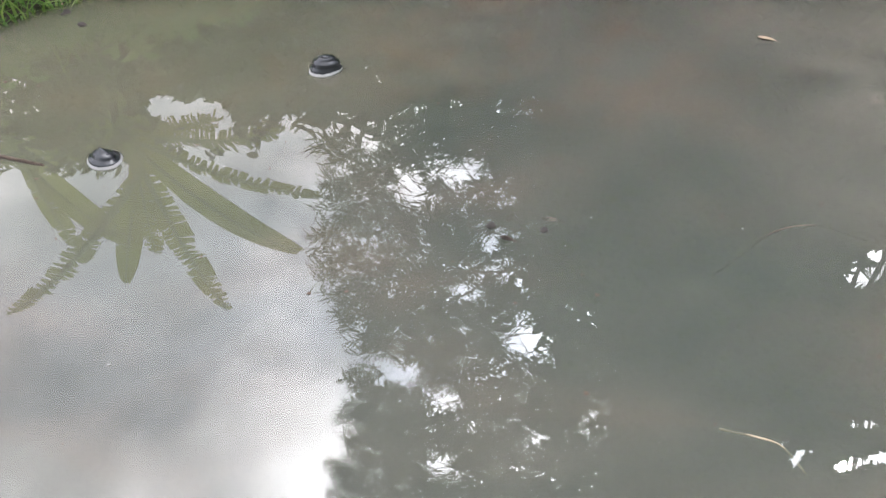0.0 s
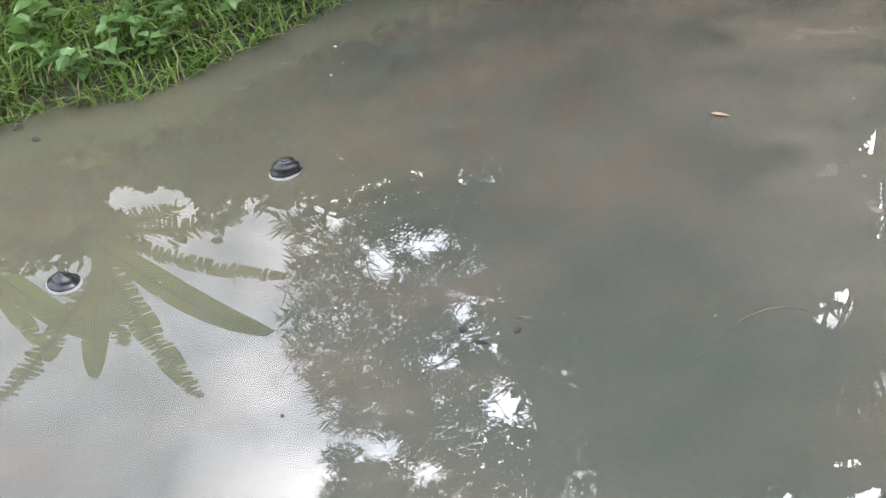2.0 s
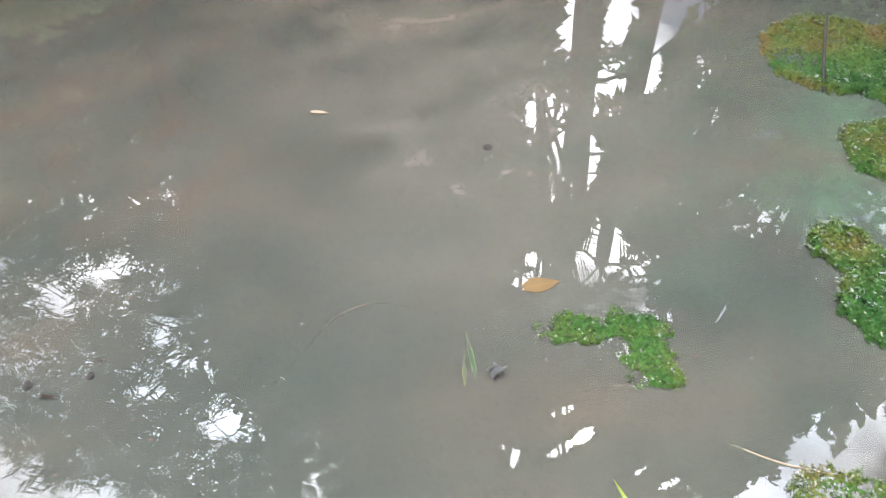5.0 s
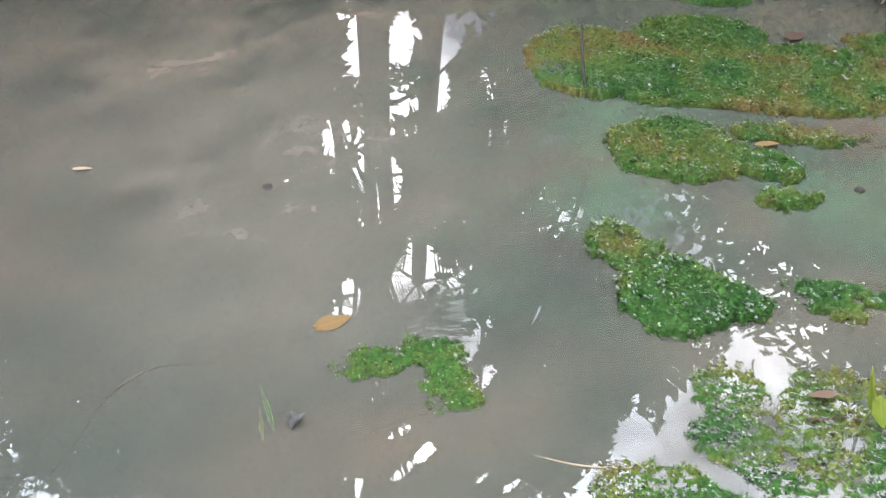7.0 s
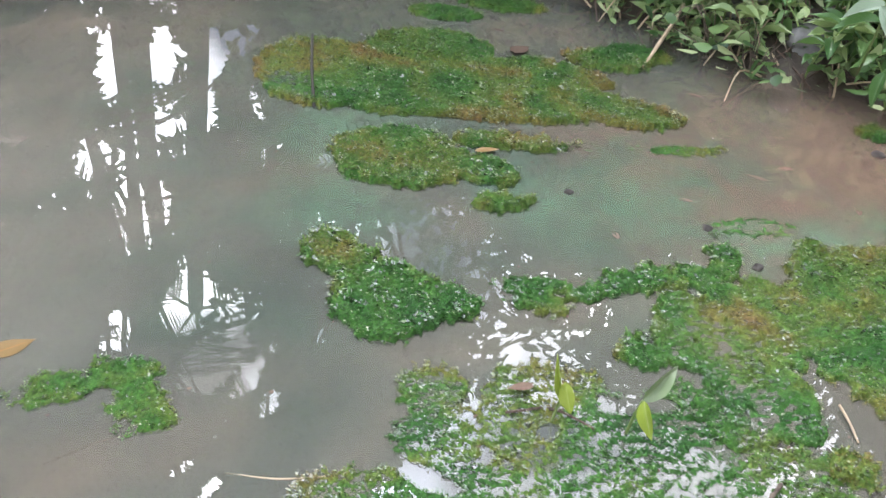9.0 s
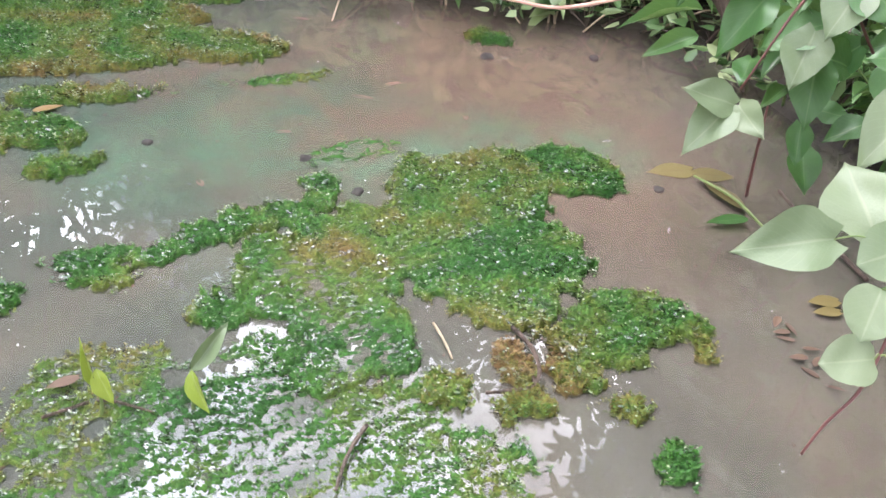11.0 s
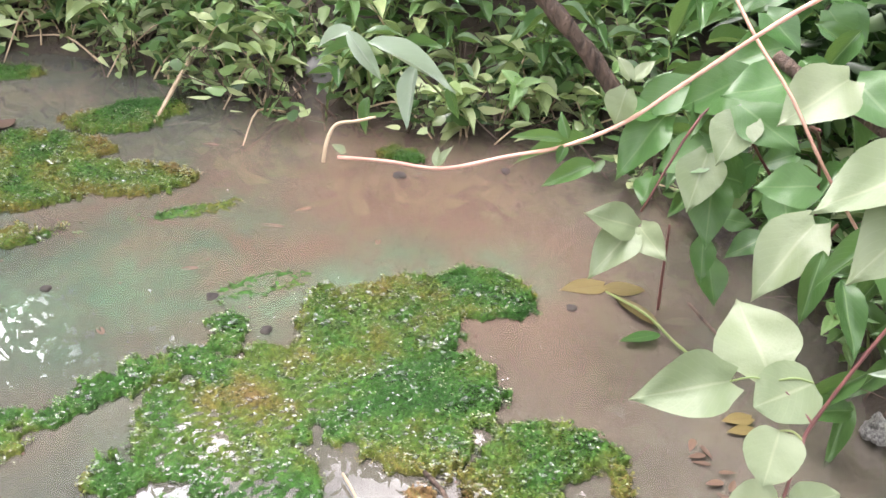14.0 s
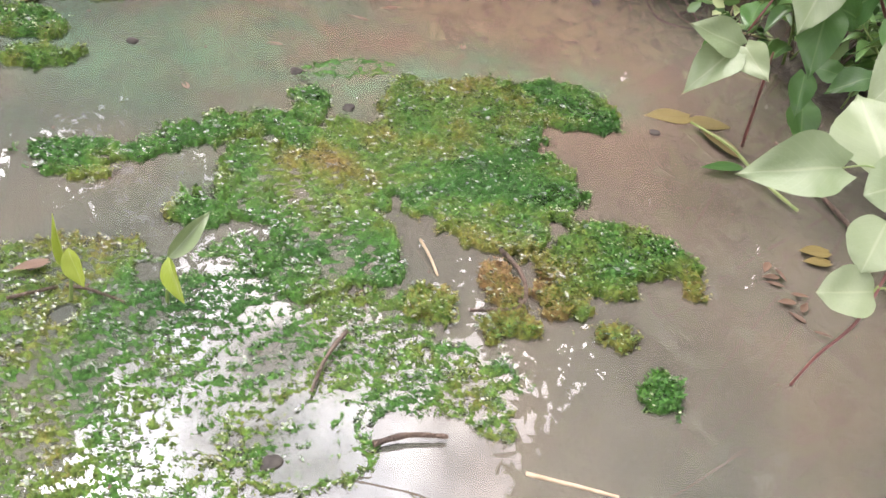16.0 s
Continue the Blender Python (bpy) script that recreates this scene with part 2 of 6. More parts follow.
def moss_material(name, wet, deep=1.0):
    m = Mat(name)
    pos = m.position()
    rnd = m.node("ShaderNodeNewGeometry").outputs["Random Per Island"]
    n = m.noise(pos, 5.0, 4.0, 0.6, 0.6)
    rim = m.t.nodes.new("ShaderNodeAttribute")
    rim.attribute_name = "rim"
    f = m.math("ADD", m.math("MULTIPLY", n, 0.95), m.math("MULTIPLY", rnd, 0.10))
    f = m.math("ADD", f, m.math("MULTIPLY", rim.outputs["Fac"], 0.075))
    col = m.ramp(f, (0.40, (0.018, 0.082, 0.010)), (0.53, (0.040, 0.120, 0.016)), (0.63, (0.085, 0.130, 0.018)), (0.71, (0.135, 0.125, 0.024)), (0.82, (0.160, 0.095, 0.036)))
    if deep < 1:
        col = m.mix(1 - deep, col, (0.005, 0.015, 0.004))
    grain = m.noise(pos, 160.0, 4.0, 0.7)
    col = m.mix(0.8, col, m.ramp(grain, (0.32, (0.10, 0.10, 0.10)), (0.68, (0.80, 0.80, 0.80))), "OVERLAY")
    return m.surface(col, wet, m.bump(grain, 0.35 if wet < 0.2 else 0.9, 0.004), 1.0 if wet < 0.2 else 0.3, 0.0)


def plain_material(name, a, b, scale=20.0, gloss=0.5, bump=0.3, spec=0.5):
    m = Mat(name)
    pos = m.coords("Object")
    n = m.noise(pos, scale, 5.0, 0.6)
    return m.surface(m.mix(m.steps(n, 0.3, 0.7), a, b), gloss, m.bump(n, bump, 0.004), spec)


WATER, MUD = water_material(), mud_material()
GRASS = island_material("grass_blade", (0.05, 0.12, 0.018), (0.13, 0.26, 0.045), (0.26, 0.35, 0.09))
WEED_LEAF = leaf_material("weed_leaf", (0.075, 0.19, 0.055), (0.21, 0.35, 0.13), (0.28, 0.40, 0.18))
VINE_LEAF = leaf_material("vine_leaf", (0.115, 0.165, 0.082), (0.185, 0.225, 0.128), (0.235, 0.275, 0.165), 0.45, 0.22, (0.155, 0.205, 0.10))
# darker copy of the vine leaf, with the shading put into its colour
VINE_SHADED = leaf_material("vine_leaf_shaded", (0.030, 0.10, 0.026), (0.08, 0.185, 0.055), (0.15, 0.26, 0.10), 0.36, 0.35)
LANCE_LEAF = leaf_material("lance_leaf", (0.028, 0.09, 0.024), (0.085, 0.175, 0.055), (0.18, 0.28, 0.12), 0.34, 0.3)
PALE_LANCE = leaf_material("pale_lance_leaf", (0.28, 0.37, 0.28), (0.36, 0.44, 0.34), (0.44, 0.50, 0.40), 0.35, 0.25)
SPROUT_LEAF = leaf_material("sprout_leaf", (0.21, 0.30, 0.03), (0.40, 0.46, 0.09), (0.45, 0.5, 0.2), 0.35, 0.4)
SUNK_LEAF = leaf_material("sunk_leaf", (0.095, 0.078, 0.028), (0.15, 0.115, 0.038), (0.10, 0.065, 0.025), 0.5, 0.0, (0.09, 0.055, 0.02))
ORANGE_LEAF = leaf_material("orange_leaf", (0.17, 0.105, 0.035), (0.22, 0.145, 0.055), (0.35, 0.15, 0.03), 0.45, 0.1, (0.20, 0.09, 0.03))
BROWN_LEAF = leaf_material("dead_leaf", (0.055, 0.034, 0.022), (0.125, 0.075, 0.045), (0.05, 0.03, 0.02), 0.65, 0.0)
# yellow tones partly hold the light on and through these leaves
BANANA_LEAF = leaf_material("banana_leaf", (0.15, 0.20, 0.03), (0.34, 0.34, 0.06), (0.40, 0.40, 0.14), 0.4, 0.5)
PALM_LEAF = island_material("palm_leaflet", (0.02, 0.05, 0.012), (0.045, 0.10, 0.022), (0.10, 0.16, 0.04))
CROWN_LEAF = island_material("crown_leaf", (0.018, 0.048, 0.012), (0.045, 0.105, 0.022), (0.11, 0.18, 0.04))
EDGE_LEAF = leaf_material("edge_weed_leaf", (0.12, 0.22, 0.075), (0.36, 0.43, 0.20), (0.42, 0.50, 0.28), 0.4, 0.3)
# very dark tones: the shade inside the undergrowth is put into the leaf colour
SHADED_SHRUB_LEAF = island_material("shaded_shrub_leaf", (0.008, 0.025, 0.006), (0.017, 0.048, 0.011), (0.05, 0.10, 0.026), 0.45, 0.12)
CREEP_LEAF = island_material("creeping_weed_leaf", (0.018, 0.055, 0.015), (0.11, 0.20, 0.06), (0.36, 0.42, 0.22), 0.4, 0.2, 3.0)
NEEDLE = island_material("needle_leaf", (0.022, 0.045, 0.015), (0.05, 0.09, 0.028), (0.11, 0.15, 0.05))
BARK = bark_material("grey_brown_bark", (0.045, 0.034, 0.025), (0.15, 0.115, 0.085))
DEAD_WOOD = bark_material("dead_wood", (0.028, 0.020, 0.016), (0.16, 0.11, 0.08), 34.0)
PINK_STEM = plain_material("pink_stem", (0.40, 0.20, 0.155), (0.52, 0.34, 0.25), 25.0, 0.45)
RED_STEM = plain_material("red_stem", (0.075, 0.026, 0.024), (0.15, 0.055, 0.045), 30.0, 0.5)
GREEN_STEM = plain_material("green_stem", (0.10, 0.17, 0.04), (0.20, 0.25, 0.09), 30.0, 0.5)
STRAW = plain_material("straw", (0.30, 0.23, 0.145), (0.46, 0.37, 0.25), 40.0, 0.6)
MOSS, MOSS_SPRIG = moss_material("moss_mat", 0.6), moss_material("moss_sprig", 0.4)
MOSS_WET = moss_material("moss_wet_flake", 0.10, 0.45)
MOSS_PALE = plain_material("pale_leaflet", (0.13, 0.18, 0.07), (0.36, 0.40, 0.28), 60.0, 0.3)
NET = plain_material("pale_net", (0.03, 0.03, 0.028), (0.34, 0.34, 0.32), 190.0, 0.6, 0.8)
BLACK_NET = plain_material("black_net", (0.006, 0.006, 0.007), (0.022, 0.022, 0.022), 120.0, 0.55, 0.8)
SHELL = plain_material("dark_shell", (0.012, 0.014, 0.018), (0.035, 0.037, 0.040), 14.0, 0.25, 0.35, 0.6)
PALE_GREY = plain_material("pale_rim", (0.26, 0.26, 0.26), (0.42, 0.42, 0.42), 60.0, 0.5)
STONE = plain_material("grey_stone", (0.07, 0.07, 0.066), (0.23, 0.23, 0.22), 16.0, 0.8, 0.6)
DARK_STONE = plain_material("dark_stone", (0.018, 0.016, 0.014), (0.055, 0.048, 0.04), 30.0, 0.85, 0.6)


# ---- mesh helpers ----
def part(name, data, material, parent=None, label="", smooth=True):
    """Links a bmesh or a mesh as one object, under parent where one is given."""
    if isinstance(data, bmesh.types.BMesh):
        me = bpy.data.meshes.new(name)
        data.to_mesh(me)
        data.free()
    else:
        me = data
    if material and not me.materials:
        me.materials.append(material)
    if smooth:
        me.polygons.foreach_set("use_smooth", [True] * len(me.polygons))
    ob = new(name, me)
    if parent:
        ob.parent = parent
    if label:
        tagged(ob, label)
    return ob


def hang(name, data, material, parent, world, label=""):
    """A part under parent, set at a pose of the world."""
    ob = part(name, data, material, parent, label)
    up = parent.matrix_basis.copy()
    if parent.parent:
        up = parent.parent.matrix_basis @ up
    ob.matrix_basis = up.inverted() @ world
    return ob


def thing(name, place, label, category, group="", kind=""):
    ob = new(name)
    ob.empty_display_size = 0.05
    ob.matrix_basis = Matrix.Translation(place)
    return tagged(ob, label, category, group, kind)


def mesh_from(name, verts, faces, uvs=None):
    """A mesh from numpy arrays: faces all of one count of corners."""
    verts, faces = np.asarray(verts, dtype=np.float32), np.asarray(faces, dtype=np.int32)
    me = bpy.data.meshes.new(name)
    n, k = faces.shape
    me.vertices.add(len(verts))
    me.vertices.foreach_set("co", verts.ravel())
    me.loops.add(n * k)
    me.loops.foreach_set("vertex_index", faces.ravel())
    me.polygons.add(n)
    me.polygons.foreach_set("loop_start", np.arange(0, n * k, k, dtype=np.int32))
    if uvs is not None:
        layer = me.uv_layers.new(name="UVMap")
        layer.data.foreach_set("uv", np.asarray(uvs, dtype=np.float32)[faces.ravel()].ravel())
    me.update(calc_edges=True)
    me.validate()
    return me


def tube(points, r0, r1, sides=8, closed=True, smooth_steps=4, wobble=0.0, rng=None):
    """A tapered tube along a smooth curve through points: a bmesh in world place."""
    pts = [Vector(p) for p in points]
    fine = []
    for i in range(len(pts) - 1):
        a, b, c, d = pts[max(i - 1, 0)], pts[i], pts[i + 1], pts[min(i + 2, len(pts) - 1)]
        for s in range(smooth_steps):
            u = s / smooth_steps
            fine.append(0.5 * ((2 * b) + (c - a) * u + (2 * a - 5 * b + 4 * c - d) * u * u + (3 * b - a - 3 * c + d) * u ** 3))
    fine.append(pts[-1])
    bm, rings = bmesh.new(), []
    side = None
    for i, p in enumerate(fine):
        way = (fine[min(i + 1, len(fine) - 1)] - fine[max(i - 1, 0)]).normalized()
        if side is None:
            side = way.orthogonal().normalized()
        side = (side - way * side.dot(way)).normalized()
        other = way.cross(side)
        r = r0 + (r1 - r0) * i / (len(fine) - 1)
        if rng and wobble:
            r *= 1 + rng.uniform(-wobble, wobble)
        rings.append([bm.verts.new(p + (side * math.cos(2 * math.pi * k / sides) + other * math.sin(2 * math.pi * k / sides)) * r) for k in range(sides)])
    for a, b in zip(rings, rings[1:]):
        for k in range(sides):
            bm.faces.new((a[k], a[(k + 1) % sides], b[(k + 1) % sides], b[k]))
    if closed:
        bm.faces.new(rings[0][::-1])
        bm.faces.new(rings[-1])
    return bm


def leaf_mesh(name, kind, rng, bend=0.25, cup=0.12, nx=6, ny=16):
    """A leaf of length 1 along y and width about 1, scaled where it is hung."""
    v, f, uv = [], [], []
    for j in range(ny + 1):
        u = j / ny
        if kind == "heart":
            w = 0.5 * math.sqrt(1 - ((0.32 - u) / 0.34) ** 2) if u < 0.32 else 0.5 * (1 - ((u - 0.32) / 0.68) ** 1.9) ** 1.35
        elif kind == "round":
            w = 0.5 * math.sin(math.pi * min(1, 0.04 + 0.96 * u) ** 0.75) ** 0.55
            w *= 1.0 - 0.45 * max(0, u - 0.82) / 0.18
        elif kind == "lance":
            w = 0.5 * math.sin(math.pi * u ** 0.72) ** 0.9
        else:
            w = 0.5 * (1 - u ** 3) ** 0.7 * min(1, 0.5 + u * 4)
        w = max(w, 0.006)
        wave, edge = rng.uniform(-0.012, 0.012), 0.035 * math.sin(u * 7.3 + 20 * bend)
        for i in range(nx + 1):
            s = 2 * i / nx - 1
            back = -0.10 * abs(s) if kind == "heart" and u < 0.05 else 0.0
            x = s * w * (1 + edge * s + rng.uniform(-0.015, 0.015))
            z = cup * abs(s) * w * 2 - bend * u * u * 0.5 + wave * abs(s) + 0.02 * math.sin(9 * u + 3 * s)
            v.append((x, u + back, z))
            uv.append((0.5 + 0.5 * s, u))
    for j in range(ny):
        for i in range(nx):
            a = j * (nx + 1) + i
            f.append((a, a + 1, a + nx + 2, a + nx + 1))
    return mesh_from(name, v, f, uv)


def leaf_pose(base, tip, face, width):
    """The pose of a unit leaf from base to tip, turned with its face towards the direction given."""
    base, y = Vector(base), Vector(tip) - Vector(base)
    long = y.length
    y = y.normalized()
    z = (Vector(face) - y * Vector(face).dot(y)).normalized()
    x = y.cross(z)
    m = Matrix((x, y, z)).transposed().to_4x4()
    return Matrix.Translation(base) @ m @ Matrix.Diagonal((width, long, long, 1))


rng = random.Random(7)
nrng = np.random.default_rng(11)
HEART = [leaf_mesh("heart_leaf", "heart", rng, b, c) for b, c in ((0.15, 0.10), (0.3, 0.16), (0.22, 0.06), (0.4, 0.12))]
ROUND = [leaf_mesh("round_leaf", "round", rng, b, c) for b, c in ((0.12, 0.06), (0.2, 0.10), (0.15, 0.04))]
LANCE = [leaf_mesh("lance_leaf", "lance", rng, b, c) for b, c in ((0.3, 0.2), (0.5, 0.25), (0.2, 0.15), (0.7, 0.2))]


def leaf_of(shapes, material, name="leaf"):
    """One leaf mesh for each shape, in this material, to be shared by many leaves."""
    out = []
    for me in shapes:
        c = me.copy()
        c.name = name
        c.materials.clear()
        c.materials.append(material)
        out.append(c)
    return out


# ---- the ground and the water ----
POOL = [(-2.6, 0.9), (-1.7, 1.45), (-1.30, 1.80), (-1.15, 2.00), (-0.97, 2.12), (-0.77, 2.10), (-0.56, 2.34), (-0.22, 2.67), (0.4, 3.0), (1.3, 3.0),
        (2.0, 2.45), (2.55, 1.80), (2.76, 1.5), (2.72, 1.1), (2.73, 0.72), (2.86, 0.35), (3.02, 0.02), (2.78, -0.15), (2.48, -0.42), (2.25, -0.54), (2.08, -0.57),
        (1.98, -0.66), (1.92, -1.2), (1.2, -1.5), (0.98, -0.6), (0.86, -0.05), (0.68, 0.24), (0.2, 0.36), (-0.8, 0.36), (-2.6, 0.2)]


def pool_distance(x, y):
    """Metres to the water's edge, positive on land."""
    best, inside = np.full(x.shape, 1e9), np.zeros(x.shape, dtype=bool)
    for (ax, ay), (bx, by) in zip(POOL, POOL[1:] + POOL[:1]):
        dx, dy = bx - ax, by - ay
        u = np.clip(((x - ax) * dx + (y - ay) * dy) / (dx * dx + dy * dy), 0, 1)
        best = np.minimum(best, np.hypot(x - ax - u * dx, y - ay - u * dy))
        cross = ((ay > y) != (by > y)) & (x < (bx - ax) * (y - ay) / (by - ay + 1e-12) + ax)
        inside ^= cross
    return np.where(inside, -best, best)


def waves(x, y, seed, scale):
    """Smooth noise in -1 to 1 from a few sines, for arrays."""
    r = np.random.default_rng(seed)
    out = np.zeros_like(x)
    for k in range(9):
        a, f, p = r.uniform(0, 6.28), scale * r.uniform(0.6, 1.9), r.uniform(0, 6.28)
        out += np.sin((x * np.cos(a) + y * np.sin(a)) * f * 6.28 + p + 1.5 * np.sin((y * np.cos(a) - x * np.sin(a)) * f * 3.1 + p * 2))
    return out / 5.0


def ground_height(x, y):
    d = pool_distance(x, y) + 0.025 * waves(x, y, 3, 2.2)
    land = 0.16 * np.clip(d / 0.35, 0, 1) ** 0.8 + 0.25 * np.clip((d - 0.3) / 1.6, 0, 1) + 0.02 * waves(x, y, 4, 1.6) * np.clip(d / 0.2, 0, 1)
    bed = -0.10 * np.clip(-d / 0.5, 0, 1) ** 0.7 - 0.012 + 0.008 * waves(x, y, 5, 3.0) * np.clip(-d / 0.2, 0, 1)
    return np.where(d > 0, land + 0.004, bed)


def make_ground():
    near = np.arange(-3.2, 4.61, 0.045)
    far = 0.05 * 1.22 ** np.arange(1, 46)
    xs = np.concatenate((near[0] - np.cumsum(far)[::-1], near, near[-1] + np.cumsum(far)))
    ny = np.arange(-2.2, 4.41, 0.045)
    ys = np.concatenate((ny[0] - np.cumsum(far)[::-1], ny, ny[-1] + np.cumsum(far)))
    gx, gy = np.meshgrid(xs, ys, indexing="ij")
    z = ground_height(gx, gy)
    v = np.stack((gx, gy, z), -1).reshape(-1, 3)
    n, m = len(xs), len(ys)
    i, j = np.meshgrid(np.arange(n - 1), np.arange(m - 1), indexing="ij")
    a = (i * m + j).ravel()
    f = np.stack((a, a + m, a + m + 1, a + 1), -1)
    ob = part("ground", mesh_from("ground", v, f), MUD)
    tagged(ob, "wet brown mud banks and bed of a small ditch", "ground", kind="structure")


make_ground()
v = [(-3.1, -2.0, 0), (3.6, -2.0, 0), (3.6, 3.6, 0), (-3.1, 3.6, 0)]
tagged(part("water", mesh_from("water", v, [(0, 1, 2, 3)]), WATER), "still silty grey-brown ditch water mirroring trees and sky", "water", kind="structure")


# ---- moss mats on the water ----
def mat_field(x, y, blobs, holes, seed):
    f = np.full(x.shape, -9.0)
    for bx, by, rx, ry, turn in blobs:
        c, s = math.cos(radians(turn)), math.sin(radians(turn))
        u, w = (x - bx) * c + (y - by) * s, -(x - bx) * s + (y - by) * c
        f = np.maximum(f, (1 - np.sqrt((u / rx) ** 2 + (w / ry) ** 2)) * min(rx, ry))
    f = f - 0.002 + 0.005 * waves(x, y, seed, 5.0) + 0.009 * waves(x, y, seed + 1, 13.0) + 0.009 * waves(x, y, seed + 2, 30.0) + 0.004 * waves(x, y, seed + 4, 62.0)
    for bx, by, rx, ry, turn in holes:
        c, s = math.cos(radians(turn)), math.sin(radians(turn))
        u, w = (x - bx) * c + (y - by) * s, -(x - bx) * s + (y - by) * c
        f = np.minimum(f, (np.sqrt((u / rx) ** 2 + (w / ry) ** 2) - 1) * min(rx, ry) + 0.004 * waves(x, y, seed + 3, 20.0))
    return f


def islands(cell, least=25):
    """The cells of each joined piece of a grid, small scraps left out."""
    todo, out = cell.copy(), []
    n, m = cell.shape
    for i0, j0 in np.argwhere(cell):
        if not todo[i0, j0]:
            continue
        todo[i0, j0] = False
        stack, got = [(i0, j0)], []
        while stack:
            i, j = stack.pop()
            got.append((i, j))
            for p, q in ((i - 1, j), (i + 1, j), (i, j - 1), (i, j + 1), (i - 1, j - 1), (i + 1, j + 1), (i - 1, j + 1), (i + 1, j - 1)):
                if 0 <= p < n and 0 <= q < m and todo[p, q]:
                    todo[p, q] = False
                    stack.append((p, q))
        if len(got) >= least:
            out.append(np.array(got).T)
    return out


def moss_mat(label, blobs, holes=(), seed=20, step=0.0045, sunk=0.0, ridge=40.0, density=130000, film=0.14, dry=0.0, wet_spots=(), rusty=(), pale=0.02):
    """A floating mat: a bumpy sheet with an uneven edge, and small sprigs on it."""
    b = np.array(blobs)
    grow = np.maximum(b[:, 2], b[:, 3]) + 0.05
    xs = np.arange((b[:, 0] - grow).min(), (b[:, 0] + grow).max(), step)
    ys = np.arange((b[:, 1] - grow).min(), (b[:, 1] + grow).max(), step)
    x, y = np.meshgrid(xs, ys, indexing="ij")
    f = mat_field(x, y, blobs, holes, seed)
    gx, gy = np.gradient(f, step)
    g2 = np.maximum(gx * gx + gy * gy, 0.15)
    out = f < 0
    px = np.where(out, x - np.clip(f * gx / g2, -step, step), x)
    py = np.where(out, y - np.clip(f * gy / g2, -step, step), y)

    def sink(qx, qy):
        s = np.full(qx.shape, sunk)
        for wx, wy, wr, ws in wet_spots:
            s = np.maximum(s, ws * np.exp(-((qx - wx) ** 2 + (qy - wy) ** 2) / wr ** 2))
        return s

    def height(qx, qy, qf):
        # ridges are drawn out across the camera's view, with water standing between them
        along, across = qx * 0.62 - qy * 0.78, qx * 0.78 + qy * 0.62
        lump = 0.12 * waves(qx, qy, seed + 5, 9.0) + 0.50 * waves(along * 0.6, across, seed + 6, ridge) + 0.42 * waves(along * 0.6, across, seed + 7, ridge * 1.75)
        lip = 0.0015 + 0.0075 * np.clip(qf / 0.012, 0, 1) ** 0.6 if sunk > 0.004 else 0.0035 + 0.0075 * np.clip(qf / 0.005, 0, 1) ** 0.5 + 0.004 * np.exp(-((qf - 0.008) / 0.006) ** 2)
        return lip + 0.0085 * lump * np.clip(qf / 0.01, 0, 1) - sink(qx, qy) * np.clip(qf / 0.012, 0, 1)

    def tint(qx, qy, qf):
        t = dry + 0.8 * (1 - np.clip(qf / 0.028, 0, 1))
        for rx, ry, rr, ra in rusty:
            d = np.sqrt((qx - rx) ** 2 + (qy - ry) ** 2) + 0.02 * waves(qx, qy, seed + 14, 14.0)
            t = np.maximum(t, 0.85 * ra * np.clip(1.6 - 1.6 * d / rr, 0, 1))
        return t

    z = np.where(out, -0.004, height(x, y, f))
    rim = tint(x, y, f)
    inside = ~out
    cell = inside[:-1, :-1] | inside[1:, :-1] | inside[1:, 1:] | inside[:-1, 1:]
    pieces = islands(cell)
    m = len(ys)
    allv = np.stack((px, py, z), -1).reshape(-1, 3)
    mid = np.array((b[0, 0], b[0, 1], 0.0))
    ob = thing("moss_mat", mid, label, "moss", "moss mats on the water")
    for i, j in pieces:
        a = i * m + j
        used, faces = np.unique(np.stack((a, a + m, a + m + 1, a + 1), -1), return_inverse=True)
        me = mesh_from("mat", allv[used] - mid, faces.reshape(-1, 4))
        me.attributes.new("rim", "FLOAT", "POINT").data.foreach_set("value", rim.ravel()[used].astype(np.float32))
        hang("mat", me, MOSS, ob, Matrix.Translation(mid))
    # sprigs
    r = np.random.default_rng(seed + 9)
    n = int(density * (xs[-1] - xs[0]) * (ys[-1] - ys[0]))
    qx, qy = r.uniform(xs[0], xs[-1], n), r.uniform(ys[0], ys[-1], n)
    qf = mat_field(qx, qy, blobs, holes, seed)
    keep = (qf > -0.003) & ((qf < 0.004) | (height(qx, qy, np.maximum(qf, 0)) > 0.0004))
    qx, qy, qf = qx[keep], qy[keep], qf[keep]
    n = len(qx)
    qz = height(qx, qy, np.maximum(qf, 0)) + r.uniform(-0.001, 0.003, n)
    wet = r.uniform(0, 1, n) < 0.015 + film * np.clip(waves(qx, qy, seed + 11, 7.0) * 0.9 + waves(qx, qy, seed + 12, 22.0) * 0.6 + 0.2, 0.02, 1)
    # pale flecks lie flat in drifts, most near the rim, turned across the view
    light = (r.uniform(0, 1, n) < 0.5 * pale * (0.15 + 2.2 * np.clip(0.35 + waves(qx, qy, seed + 15, 9.0), 0, 1.5) + 1.6 * np.exp(-(qf / 0.012) ** 2))) & ~wet
    # wet flakes too are turned lengthwise across the camera's view
    ang, tilt = np.where(wet, r.normal(1.88, 0.55, n), r.uniform(0, 6.283, n)), np.where(wet, r.normal(0.03, 0.14, n), r.normal(0.25, 0.40, n))
    long, wide = np.where(wet, r.uniform(0.005, 0.016, n), r.uniform(0.003, 0.0085, n)), np.where(wet, r.uniform(0.003, 0.008, n), r.uniform(0.002, 0.005, n))
    ang, tilt = np.where(light, r.normal(1.9, 0.6, n), ang), np.where(light, r.normal(0.05, 0.12, n), tilt)
